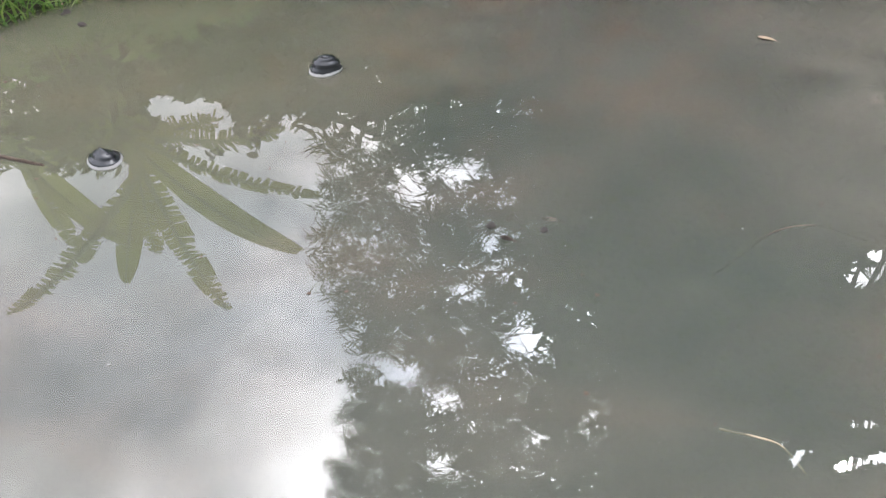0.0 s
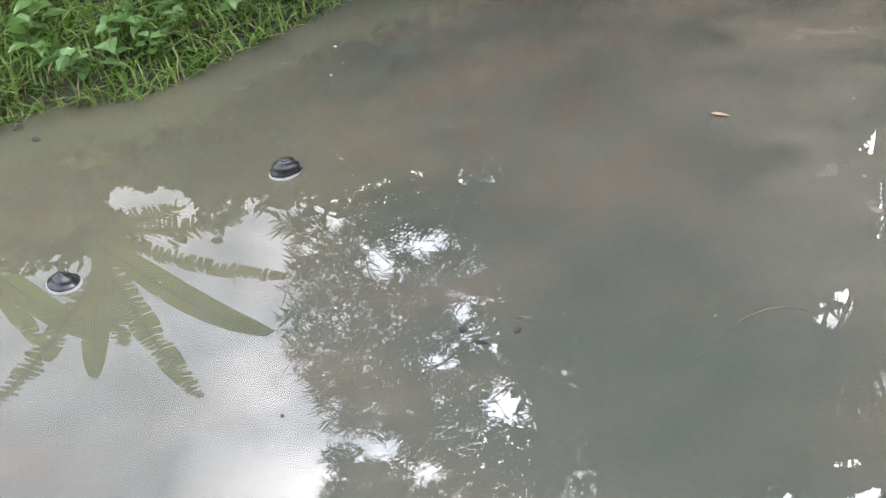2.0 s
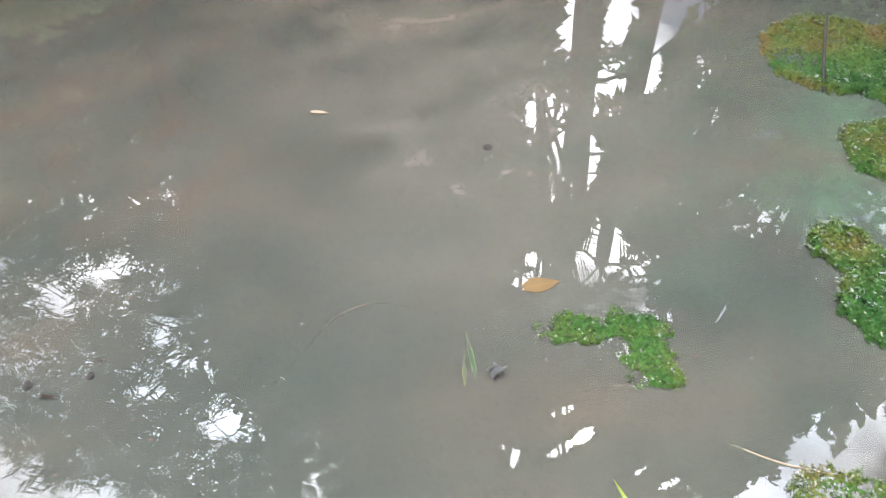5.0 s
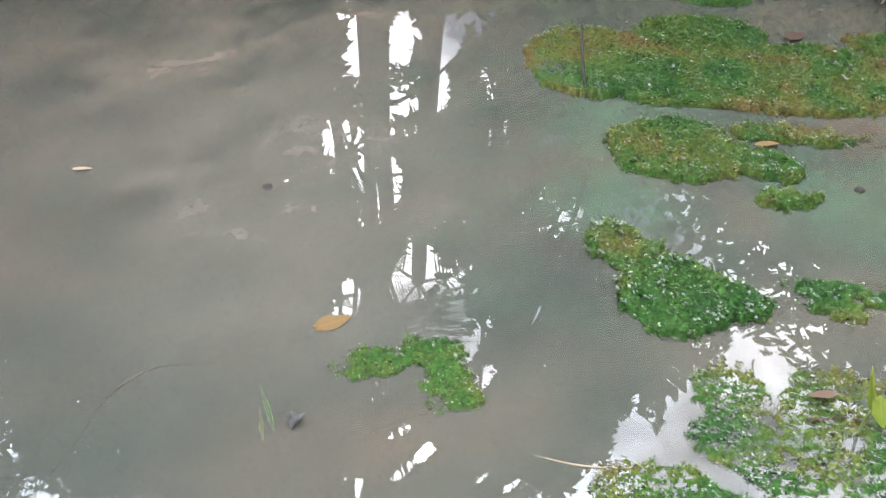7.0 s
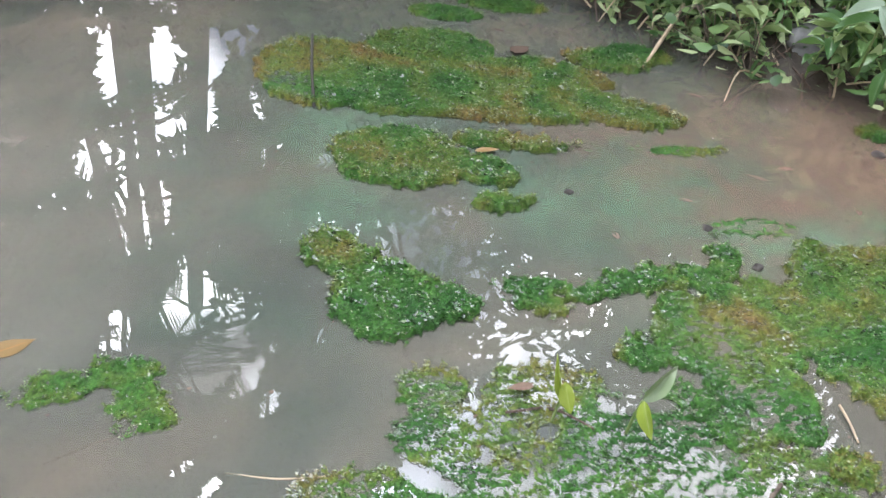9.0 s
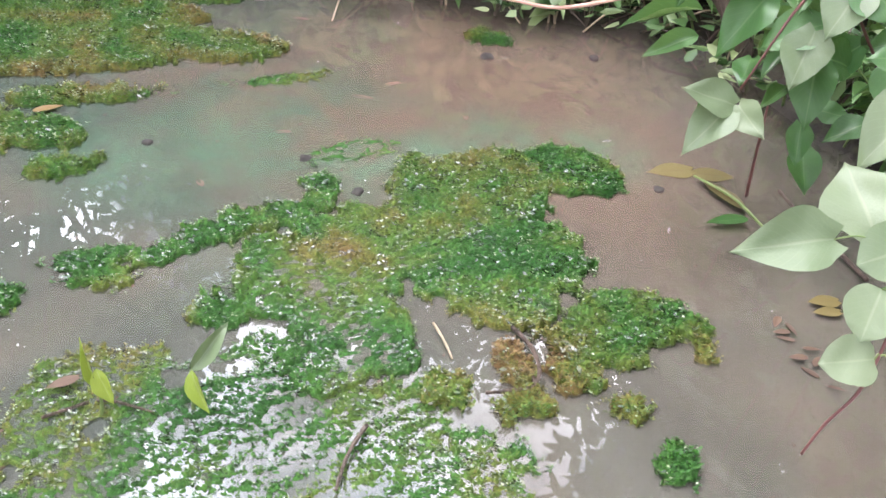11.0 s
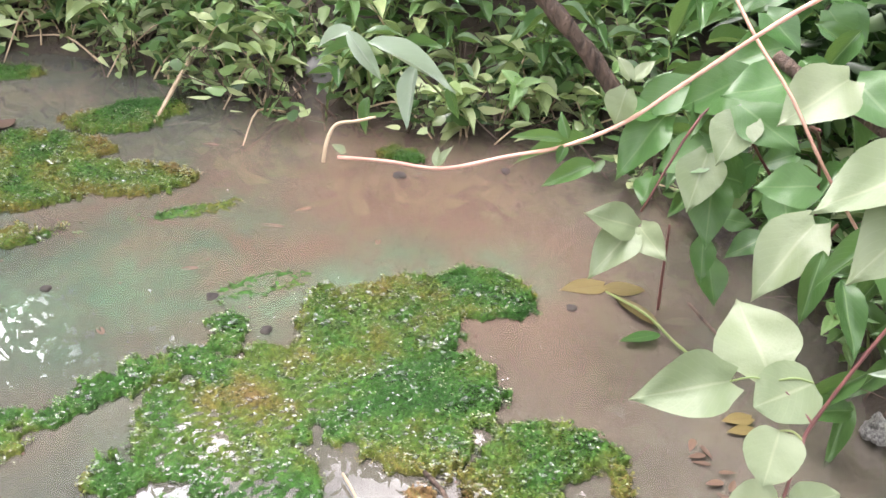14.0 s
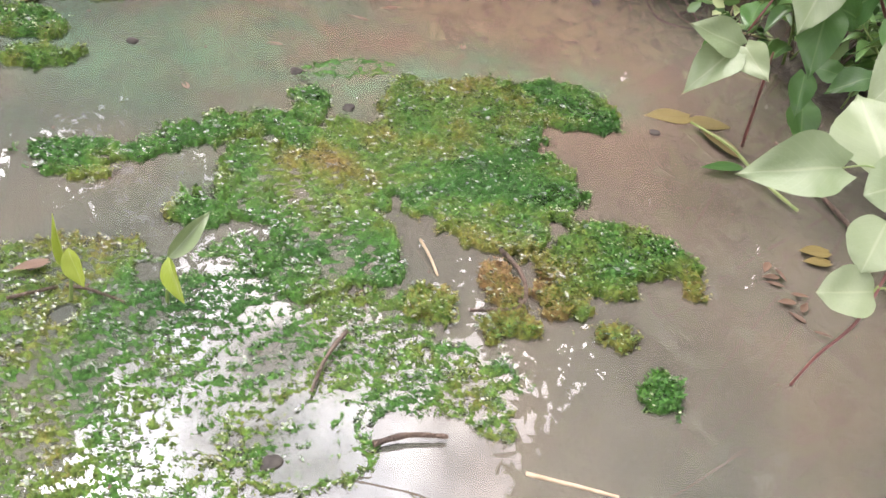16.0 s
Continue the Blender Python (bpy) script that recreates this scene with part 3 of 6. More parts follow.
    long, wide = np.where(light, r.uniform(0.0025, 0.0065, n), long), np.where(light, r.uniform(0.002, 0.0045, n), wide)
    qz = qz + np.where(light, 0.002, 0.0)
    small = 1 - 0.4 * np.clip(sink(qx, qy) / 0.008, 0, 1)
    long, wide = long * small, wide * small
    c, s = np.cos(ang), np.sin(ang)
    way = np.stack((c * np.cos(tilt), s * np.cos(tilt), np.sin(tilt)), -1)
    side = np.stack((-s, c, r.normal(0, 0.16, n)), -1)
    base = np.stack((qx, qy, qz), -1) - mid
    v4 = np.stack((base, base + way * (long * 0.55)[:, None] + side * wide[:, None] * 0.5, base + way * long[:, None], base + way * (long * 0.55)[:, None] - side * wide[:, None] * 0.5), 1).reshape(-1, 3)
    v4[:, 2] = np.maximum(v4[:, 2], -0.003)
    rim4 = np.repeat(tint(qx, qy, qf), 4)
    quad = np.arange(4 * n).reshape(-1, 4)
    for name, pick, material in (("moss_fuzz", ~(wet | light), MOSS_SPRIG), ("wet_film", wet, MOSS_WET), ("pale_speckle", light, MOSS_PALE)):
        if not pick.any():
            continue
        used, faces = np.unique(quad[pick], return_inverse=True)
        me = mesh_from(name, v4[used], faces.reshape(-1, 4))
        me.attributes.new("rim", "FLOAT", "POINT").data.foreach_set("value", rim4[used].astype(np.float32))
        tagged(hang(name, me, material, ob, Matrix.Translation(mid)), kind="stuff")
    return ob


moss_mat("large bright green and rusty moss mat with ragged edges",
         [(1.775, 0.315, 0.085, 0.075, -62), (1.76, 0.235, 0.07, 0.06, -62), (1.99, 0.17, 0.07, 0.085, -61), (1.475, 0.585, 0.048, 0.030, -55), (1.525, 0.595, 0.060, 0.022, -62), (1.475, 0.645, 0.034, 0.020, -60),
          (1.93, 0.25, 0.09, 0.08, -62), (1.91, 0.07, 0.05, 0.06, -62), (1.584, 0.545, 0.036, 0.020, -56), (1.634, 0.523, 0.047, 0.029, -58), (1.693, 0.49, 0.051, 0.036, -61), (1.742, 0.458, 0.051, 0.038, -61), (1.801, 0.436, 0.027, 0.034, -68), (1.842, 0.454, 0.028, 0.055, -53),
          (1.64, 0.402, 0.063, 0.075, -61), (1.58, 0.395, 0.036, 0.050, -63), (1.5, 0.408, 0.045, 0.034, -69), (1.549, 0.376, 0.051, 0.046, -61), (1.719, 0.369, 0.065, 0.068, -61), (1.637, 0.302, 0.096, 0.111, -62),
          (1.927, 0.301, 0.058, 0.115, -56), (1.857, 0.293, 0.042, 0.069, -60), (2.006, 0.267, 0.070, 0.075, -58), (2.065, 0.205, 0.085, 0.085, -62), (2.143, 0.132, 0.069, 0.080, -60), (1.833, 0.164, 0.118, 0.123, -61),
          (1.83, 0.064, 0.076, 0.108, -65), (1.73, 0.068, 0.078, 0.070, -62), (1.743, 0.158, 0.078, 0.075, -62), (1.564, 0.205, 0.060, 0.085, -61), (1.556, 0.266, 0.056, 0.046, -63), (1.485, 0.229, 0.075, 0.050, -49),
          (2.161, 0.071, 0.058, 0.075, -55), (1.88, 0.042, 0.047, 0.085, -63), (1.795, -0.095, 0.100, 0.060, -62), (1.716, -0.071, 0.072, 0.054, -65), (1.814, -0.135, 0.058, 0.046, -63), (1.823, -0.186, 0.036, 0.021, -63), (1.646, -0.068, 0.029, 0.036, -59)],
         [(1.659, 0.206, 0.040, 0.008, -69), (1.673, 0.156, 0.014, 0.024, -63), (1.788, -0.004, 0.020, 0.022, -56), (1.985, 0.043, 0.032, 0.026, -59), (1.927, -0.03, 0.03, 0.03, 0)], 20, 0.0030, film=0.5,
         wet_spots=((1.505, 0.238, 0.16, 0.0125), (1.608, 0.334, 0.17, 0.0110), (1.70, 0.271, 0.25, 0.0090), (1.53, 0.58, 0.12, 0.0095)),
         rusty=((1.709, 0.36, 0.08, 1.7), (2.011, 0.097, 0.13, 2.07), (1.829, 0.345, 0.06, 1.63), (1.925, 0.211, 0.05, 1.33), (1.77, 0.077, 0.04, 1.33), (1.646, -0.068, 0.06, 1.78), (1.834, -0.156, 0.13, 1.26), (1.715, -0.091, 0.10, 0.96), (1.634, 0.523, 0.09, 0.6)), pale=0.09)
moss_mat("wide wet moss mat lying flush with the water, glinting",
         [(1.261, 0.438, 0.082, 0.110, -52), (1.298, 0.336, 0.085, 0.103, -50), (1.355, 0.244, 0.093, 0.103, -54), (1.402, 0.152, 0.075, 0.087, -53), (1.137, 0.313, 0.093, 0.117, -54), (1.205, 0.24, 0.089, 0.096, -52), (1.293, 0.166, 0.085, 0.075, -53),
          (1.302, 0.496, 0.042, 0.042, -50), (1.361, 0.434, 0.045, 0.036, -45), (1.389, 0.042, 0.061, 0.040, -55), (1.458, 0.009, 0.034, 0.028, -51), (1.447, -0.03, 0.048, 0.036, -49), (1.397, -0.008, 0.030, 0.024, -59), (1.396, -0.058, 0.026, 0.028, -53),
          (1.52, 0.087, 0.040, 0.030, -50), (0.981, 0.469, 0.09, 0.07, -30), (1.058, 0.356, 0.10, 0.12, 0), (1.24, 0.088, 0.07, 0.05, -53), (1.103, 0.194, 0.10, 0.09, -50), (1.44, 0.285, 0.08, 0.07, -52), (1.34, 0.12, 0.09, 0.07, -53), (1.45, 0.11, 0.06, 0.06, -53), (1.195, 0.568, 0.055, 0.05, -50), (1.129, 0.499, 0.06, 0.05, -50), (1.069, 0.427, 0.05, 0.06, -50), (0.959, 0.530, 0.045, 0.03, -20)],
         [(1.255, 0.408, 0.018, 0.018, -56), (1.369, 0.378, 0.032, 0.021, -51), (1.418, 0.331, 0.030, 0.018, -45), (1.071, 0.461, 0.02, 0.05, 20)], 40, 0.0030, sunk=0.0090, ridge=62.0, density=190000, film=0.45, dry=0.0,
         wet_spots=((1.27, 0.075, 0.12, 0.0140), (1.324, 0.195, 0.15, 0.0108), (1.203, 0.19, 0.15, 0.0114), (1.404, 0.222, 0.11, 0.0104)), rusty=((1.351, 0.434, 0.06, 1.1), (1.447, -0.02, 0.09, 0.9), (1.52, 0.087, 0.06, 1.2)), pale=0.06)
moss_mat("broad olive green moss mat flecked with pale specks",
         [(1.76, 1.49, 0.16, 0.19, -30), (1.93, 1.33, 0.25, 0.22, -40), (2.13, 1.12, 0.20, 0.17, -40), (2.20, 0.90, 0.12, 0.07, -50), (2.42, 1.12, 0.11, 0.06, -50), (2.00, 1.06, 0.16, 0.06, -40), (2.1, 1.45, 0.16, 0.1, -45)],
         [(2.27, 0.99, 0.05, 0.03, -40), (1.78, 1.17, 0.12, 0.025, -40), (2.28, 1.27, 0.07, 0.03, -40)], 60, dry=0.8, film=0.2, pale=0.13, wet_spots=((1.66, 1.52, 0.12, 0.012),), rusty=((1.72, 1.40, 0.16, 0.9), (2.15, 1.05, 0.2, 0.9)))
moss_mat("olive moss mat with brown twigs on it", [(1.62, 1.08, 0.14, 0.12, -40), (1.72, 0.93, 0.07, 0.055, -50), (1.86, 0.98, 0.13, 0.03, -45)], [(1.76, 1.02, 0.06, 0.015, -45)], 80, dry=0.5, pale=0.12, rusty=((1.74, 0.94, 0.08, 1.6),))
moss_mat("green moss mat pointed at one end", [(1.30, 0.90, 0.05, 0.07, 0), (1.28, 0.76, 0.09, 0.10, -30), (1.35, 0.69, 0.047, 0.047, 0)], (), 100, dry=0.15, film=0.3, pale=0.06, rusty=((1.30, 0.92, 0.06, 1.5),))
moss_mat("dark green tuft of moss half sunk in open water", [(0.80, 0.91, 0.055, 0.035, -20), (0.88, 0.875, 0.05, 0.035, -30), (0.87, 0.82, 0.04, 0.045, 0), (0.865, 0.775, 0.03, 0.02, -20)], [(0.835, 0.855, 0.02, 0.015, 0)], 120, sunk=0.006, dry=0.1, pale=0.05)
moss_mat("tiny green moss pad", [(1.65, 0.83, 0.06, 0.025, -35)], (), 130)
moss_mat("small round green moss pad", [(2.62, 0.47, 0.055, 0.035, -60)], (), 140)
moss_mat("small bushy moss tuft", [(1.551, -0.225, 0.038, 0.03, 0)], (), 150)
moss_mat("brownish moss clump tangled round a bent root", [(1.609, 0.018, 0.024, 0.050, -45), (1.547, -0.019, 0.040, 0.027, -50), (1.627, -0.048, 0.020, 0.030, -45)], (), 160, dry=1.4)
moss_mat("brownish moss pad beside the large mat", [(1.52, 0.077, 0.032, 0.036, -45)], (), 170, dry=1.2, pale=0.06)
moss_mat("half sunk teal green moss film", [(1.99, 0.475, 0.09, 0.03, -35)], (), 180, sunk=0.012, density=30000)
moss_mat("tiny brown moss pad", [(1.614, -0.147, 0.026, 0.018, -53)], (), 190, sunk=0.004, dry=1.4)
moss_mat("tiny ragged moss scrap", [(1.785, -0.215, 0.022, 0.015, 0)], (), 195)
moss_mat("sunk green moss scrap", [(2.16, 0.72, 0.09, 0.02, -40)], (), 200, sunk=0.0075)
moss_mat("dark moss mat near the bank", [(2.52, 1.10, 0.10, 0.06, -45), (2.50, 1.55, 0.12, 0.05, -50), (2.30, 1.60, 0.10, 0.05, -45)], (), 210, sunk=0.002)


# ---- snails ----
def snail(place, turn, size, high, point, label):
    """A dark shell half under water: a dome or cone wound with grooves, a knob at its lip, and a thin pale ring painted
    for the waterline's reflection.
    """
    ob = thing("water_snail", place, label, "snail", "snails in the water")
    bm = bmesh.new()
    rows, sides = 26, 48
    rings = []
    for i in range(rows + 1):
        u = i / rows
        ring = []
        for k in range(sides):
            th = 2 * math.pi * k / sides
            wound = math.sin(2 * math.pi * (u * 3.2 + k / sides))
            rad = size * (math.cos(u * math.pi / 2) ** point + 0.035 * wound * math.sin(math.pi * min(1, u * 1.1 + 0.05)))
            rad *= 1 + 0.10 * math.cos(th - 0.6) + 0.05 * math.cos(2 * th)
            z = size * high * (math.sin(u * math.pi / 2) if point < 1 else u ** 0.9) - 0.006 + 0.02 * size * wound
            ring.append(bm.verts.new((math.cos(th) * max(rad, 0.0004) + 0.12 * size * u, math.sin(th) * max(rad, 0.0004) * 0.86, z)))
        rings.append(ring)
    for a, b in zip(rings, rings[1:]):
        for k in range(sides):
            bm.faces.new((a[k], a[(k + 1) % sides], b[(k + 1) % sides], b[k]))
    bm.faces.new(rings[-1])
    bm.faces.new(rings[0][::-1])
    m = Matrix.Translation(place) @ pose(0, 0, 0, 0, 0, turn)
    hang("shell", bm, SHELL, ob, m)
    bm = bmesh.new()
    bmesh.ops.create_icosphere(bm, subdivisions=2, radius=size * 0.22)
    for w in bm.verts:
        w.co = Vector((w.co.x * 1.2, w.co.y, w.co.z * 0.8 + 0.10 * size)) * (1 + 0.25 * noise.noise(w.co * 60)) + Vector((size * 0.88, -size * 0.15, 0.0))
    hang("lip", bm, SHELL, ob, m)
    # pale ring stands in for light mirrored where water meets shell
    bm = bmesh.new()
    r = random.Random(int(turn))
    rows = []
    for rad, z in ((0.96, 0.0045), (1.02, 0.0030), (1.07, -0.002)):
        rows.append([bm.verts.new((math.cos(k * math.pi / 24) * rad * size * (1 + 0.10 * math.cos(k * math.pi / 24 - 0.6) + 0.05 * math.cos(k * math.pi / 12)), math.sin(k * math.pi / 24) * rad * size * 0.86, z + r.uniform(-0.0006, 0.0006))) for k in range(48)])
    for a, b in zip(rows, rows[1:]):
        for k in range(48):
            bm.faces.new((a[k], b[k], b[(k + 1) % 48], a[(k + 1) % 48]))
    hang("waterline_rim", bm, PALE_GREY, ob, m, "pale rim painted for light mirrored at the waterline")


snail((-0.336, 1.645, 0.0), 20, 0.033, 1.15, 0.75, "round black snail shell half out of the water")
snail((-0.712, 1.330, 0.0), 150, 0.034, 1.05, 1.25, "pointed black snail shell with a pale rim in the water")


# ---- loose leaves, twigs and debris on the water ----
def loose_leaf(label, base, tip, width, material, shapes, z=0.004, group="", face=(0, 0, 1)):
    me = leaf_of([rng.choice(shapes)], material, "fallen_leaf")[0]
    ob = part("fallen_leaf", me, material)
    ob.matrix_basis = leaf_pose((*base, z), (*tip, z), face, width) @ Matrix.Diagonal((1, 1, 0.12, 1))
    return tagged(ob, label, "leaf", group)


loose_leaf("yellow leaf sunk just under the water", (0.768, 1.025), (0.828, 1.018), 0.036, ORANGE_LEAF, HEART[:1], 0.0012)
loose_leaf("orange-brown leaf afloat beside the moss", (0.784, 0.558), (0.857, 0.541), 0.032, ORANGE_LEAF, LANCE[:1], 0.0012)
loose_leaf("narrow brown leaf sunk in the silt", (0.44, 0.715), (0.48, 0.70), 0.016, BROWN_LEAF, LANCE[:1], -0.004)
loose_leaf("pale curled scrap of leaf afloat", (0.585, 1.71), (0.62, 1.69), 0.012, STRAW, LANCE[:1])
loose_leaf("sunken ochre leaf by the vine", (2.30, -0.09), (2.24, -0.015), 0.055, SUNK_LEAF, HEART[:1], 0.001)
loose_leaf("sunken ochre leaf by the vine", (2.29, -0.10), (2.33, -0.175), 0.05, SUNK_LEAF, HEART[1:2], 0.001)
loose_leaf("curled yellow-green leaf afloat", (2.20, -0.205), (2.265, -0.11), 0.035, SUNK_LEAF, LANCE[:1], 0.01)
loose_leaf("green leaf afloat by a twig", (2.17, -0.215), (2.115, -0.15), 0.03, VINE_SHADED, LANCE[:1], 0.012)
loose_leaf("yellow leaf folded in the water", (2.015, -0.38), (1.985, -0.335), 0.03, SUNK_LEAF, HEART[:1], 0.008)
loose_leaf("yellow leaf folded in the water", (1.99, -0.385), (1.965, -0.345), 0.024, SUNK_LEAF, HEART[1:2], 0.006)
loose_leaf("rust-brown dead leaf on the moss", (1.76, 1.00), (1.81, 0.975), 0.02, ORANGE_LEAF, LANCE[:1], 0.008)
loose_leaf("flat brown bark chip", (2.245, 1.30), (2.31, 1.30), 0.045, BROWN_LEAF, HEART[:1], 0.008)
loose_leaf("dark leaf under the water", (2.02, 0.75), (2.06, 0.65), 0.018, BROWN_LEAF, LANCE[:1], -0.003)
loose_leaf("dead brown leaf on the moss", (1.30, 0.475), (1.265, 0.495), 0.016, BROWN_LEAF, HEART[:1], 0.012)
for k in range(9):
    bx, by, a = 1.93 - 0.016 * k, -0.30 - 0.010 * k, rng.uniform(0, 6.28)
    loose_leaf("reddish brown dead leaf by the bank", (bx, by), (bx + 0.03 * math.cos(a), by + 0.03 * math.sin(a)), rng.uniform(0.006, 0.013), BROWN_LEAF, LANCE[:2], rng.uniform(0.002, 0.007), "dead leaves by the vine")


def twig(name, label, points, r0, r1, material, category="twig"):
    ob = part(name, tube(points, r0, r1, 7, True, 5, 0.15, rng), material)
    return tagged(ob, label, category)


twig("stick", "dark stick poking out of the moss", [(1.625, 1.36, 0.0), (1.70, 1.46, 0.03), (1.80, 1.58, 0.055)], 0.0045, 0.003, DARK_STONE, "stick")
twig("straw", "pale straw afloat at the moss edge", [(1.624, 0.145, 0.010), (1.602, 0.119, 0.008), (1.579, 0.095, 0.003)], 0.0020, 0.0016, STRAW, "straw")
twig("root", "brown bent root lying on the moss", [(1.674, 0.046, 0.012), (1.643, 0.007, 0.018), (1.608, -0.017, 0.018), (1.577, -0.021, 0.016), (1.553, 0.005, 0.013), (1.539, 0.031, 0.008)], 0.0034, 0.0024, DEAD_WOOD, "root")
twig("root", "brown bent root lying on the moss", [(1.598, -0.011, 0.012), (1.572, -0.03, 0.010), (1.552, -0.015, 0.007)], 0.0035, 0.002, DEAD_WOOD, "root")
twig("twig", "dark twig on the wet moss", [(1.412, 0.136, 0.010), (1.362, 0.133, 0.012), (1.311, 0.121, 0.008)], 0.0032, 0.002, BARK)
twig("twig", "pale brown stalk floating in shallow water", [(1.351, -0.121, 0.0), (1.363, -0.162, 0.001), (1.38, -0.218, 0.0)], 0.0026, 0.0018, STRAW)
twig("twig", "pale brown stalk on the wet moss", [(1.289, 0.031, 0.006), (1.318, 0.005, 0.009), (1.342, -0.031, 0.007)], 0.004, 0.0025, DEAD_WOOD)
twig("twig", "grey stalk lying at the sprout", [(1.285, 0.435, 0.006), (1.295, 0.41, 0.008), (1.305, 0.365, 0.005)], 0.0022, 0.0016, DEAD_WOOD)
twig("twig", "grey stalk lying at the sprout", [(1.235, 0.47, 0.004), (1.255, 0.455, 0.006), (1.28, 0.44, 0.006)], 0.002, 0.002, DEAD_WOOD)
twig("stem", "thin yellowish stem trailing under the water", [(0.35, 0.98, -0.006), (0.40, 1.02, -0.003), (0.46, 1.07, -0.001), (0.53, 1.085, -0.001), (0.60, 1.05, -0.006)], 0.0016, 0.0012, DEAD_WOOD, "stem")
twig("stem", "thin yellowish stem trailing under the water", [(0.30, 0.69, -0.004), (0.34, 0.675, -0.001), (0.37, 0.66, -0.001), (0.39, 0.62, -0.004)], 0.0016, 0.0012, STRAW, "stem")
twig("stem", "thin ochre stem trailing from the moss", [(0.886, 0.641, -0.002), (0.928, 0.588, 0.001), (0.975, 0.55, 0.002)], 0.0013, 0.0010, STRAW, "stem")
twig("stem", "dark stem lying on the water", [(0.73, 0.80, -0.004), (0.80, 0.785, -0.001), (0.88, 0.755, -0.004)], 0.0014, 0.0011, DEAD_WOOD, "stem")
loose_leaf("broad green grass blade bent into the water", (0.705, 0.50), (0.712, 0.640), 0.011, SPROUT_LEAF, LANCE[2:3], 0.012)
twig("branch", "bare brown branch lying in the water", [(-1.35, 1.36, 0.02), (-1.15, 1.40, 0.012), (-1.02, 1.38, 0.006), (-0.83, 1.32, 0.0)], 0.007, 0.003, DEAD_WOOD, "branch")
twig("straw", "pale straw over the water", [(-1.12, 1.37, 0.02), (-1.05, 1.41, 0.014), (-0.99, 1.425, 0.004)], 0.003, 0.002, STRAW, "straw")
twig("twig", "thin twig by the vine leaves", [(2.27, -0.25, 0.03), (2.22, -0.30, 0.02), (2.16, -0.37, 0.01), (2.10, -0.42, 0.01)], 0.003, 0.004, DEAD_WOOD)
twig("twig", "thin twig holding floating leaves", [(2.26, -0.10, 0.012), (2.21, -0.18, 0.02), (2.15, -0.25, 0.012), (2.10, -0.32, 0.01)], 0.0025, 0.003, GREEN_STEM)

for label, x, y, r in (("dark stone breaking the water", 2.53, 0.43, 0.018), ("dark stone breaking the water", 2.69, 0.22, 0.014), ("dark lump in the silt", 1.80, 0.78, 0.012), ("dark lump in the silt", 1.91, 0.53, 0.013),
                       ("dark lump at the moss edge", 1.87, 0.40, 0.013), ("dark lump in the silt", 2.19, -0.05, 0.013), ("dark lump under the far bank", -0.96, 1.91, 0.012), ("dark lump under the far bank", -1.03, 1.98, 0.014),
                       ("dark speck of wood in the silt", 0.88, 1.44, 0.012), ("brown snail-sized lump on the wet moss", 1.214, 0.108, 0.013), ("brown lump in the shallow", 0.015, 1.105, 0.010), ("pale brown lump in the shallow", 0.10, 1.09, 0.009)):
    bm = bmesh.new()
    bmesh.ops.create_icosphere(bm, subdivisions=3, radius=r * 0.75)
    for w in bm.verts:
        k = 1 + 0.7 * noise.noise(w.co * 75 + Vector((x * 9, y * 9, 0)))
        w.co = Vector((w.co.x * k * 1.2, w.co.y * k, w.co.z * k * 0.55))
    ob = part("stone", bm, DARK_STONE)
    ob.matrix_basis = pose(x, y, 0.0, 0, 0, rng.uniform(0, 360))
    tagged(ob, label, "stone", "dark lumps in the water")


for k in range(9):
    a = rng.uniform(0, 6.28)
    x, y = 0.05 + rng.uniform(-0.09, 0.09), 1.10 + rng.uniform(-0.025, 0.025)
    loose_leaf("rotting brown leaf scrap at the surface", (x, y), (x + 0.03 * math.cos(a), y + 0.03 * math.sin(a)), rng.uniform(0.008, 0.016), DEAD_WOOD, LANCE[:2], rng.uniform(-0.006, 0.001), "leaf scraps on the water")


for (x, y), long, a in (((2.19, 0.54), 0.06, 1.9), ((2.29, 0.53), 0.05, 2.6), ((2.22, 0.35), 0.03, 0.4), ((1.98, 0.60), 0.04, 2.2), ((2.45, 0.85), 0.05, 2.0), ((2.35, 1.42), 0.05, 2.2), ((2.05, -0.48), 0.05, 0.6), ((1.74, 0.62), 0.03, 1.0)):
    loose_leaf("dark sodden leaf just under the water", (x, y), (x + long * math.cos(a), y + long * math.sin(a)), 0.012, BROWN_LEAF, LANCE[:2], 0.0, "sodden leaves in the water")

# small rooted tuft at the open water
def tuft(place, label, n, high, material):
    ob = thing("water_plant", place, label, "plant")
    for k in range(n):
        a = rng.uniform(0, 6.28)
        h = high * rng.uniform(0.6, 1.0)
        p = Vector(place)
        tip = p + Vector((math.cos(a) * h * 0.7, math.sin(a) * h * 0.7, h))
        hang("leaf", leaf_of([rng.choice(LANCE)], material)[0], material, ob, leaf_pose(p + Vector((rng.uniform(-0.01, 0.01), rng.uniform(-0.01, 0.01), -0.003)), tip, (-math.cos(a) * 0.6, -math.sin(a) * 0.6, 1), 0.012))
    return ob


tuft((0.650, 0.868, 0.0), "withered brown plant tuft in the water", 5, 0.018, STONE)
loose_leaf("thin green blade lying in the water", (0.62, 0.87), (0.645, 0.975), 0.008, WEED_LEAF, LANCE[2:3], -0.001)
loose_leaf("thin green blade lying in the water", (0.60, 0.865), (0.625, 0.93), 0.006, SPROUT_LEAF, LANCE[2:3], -0.001)


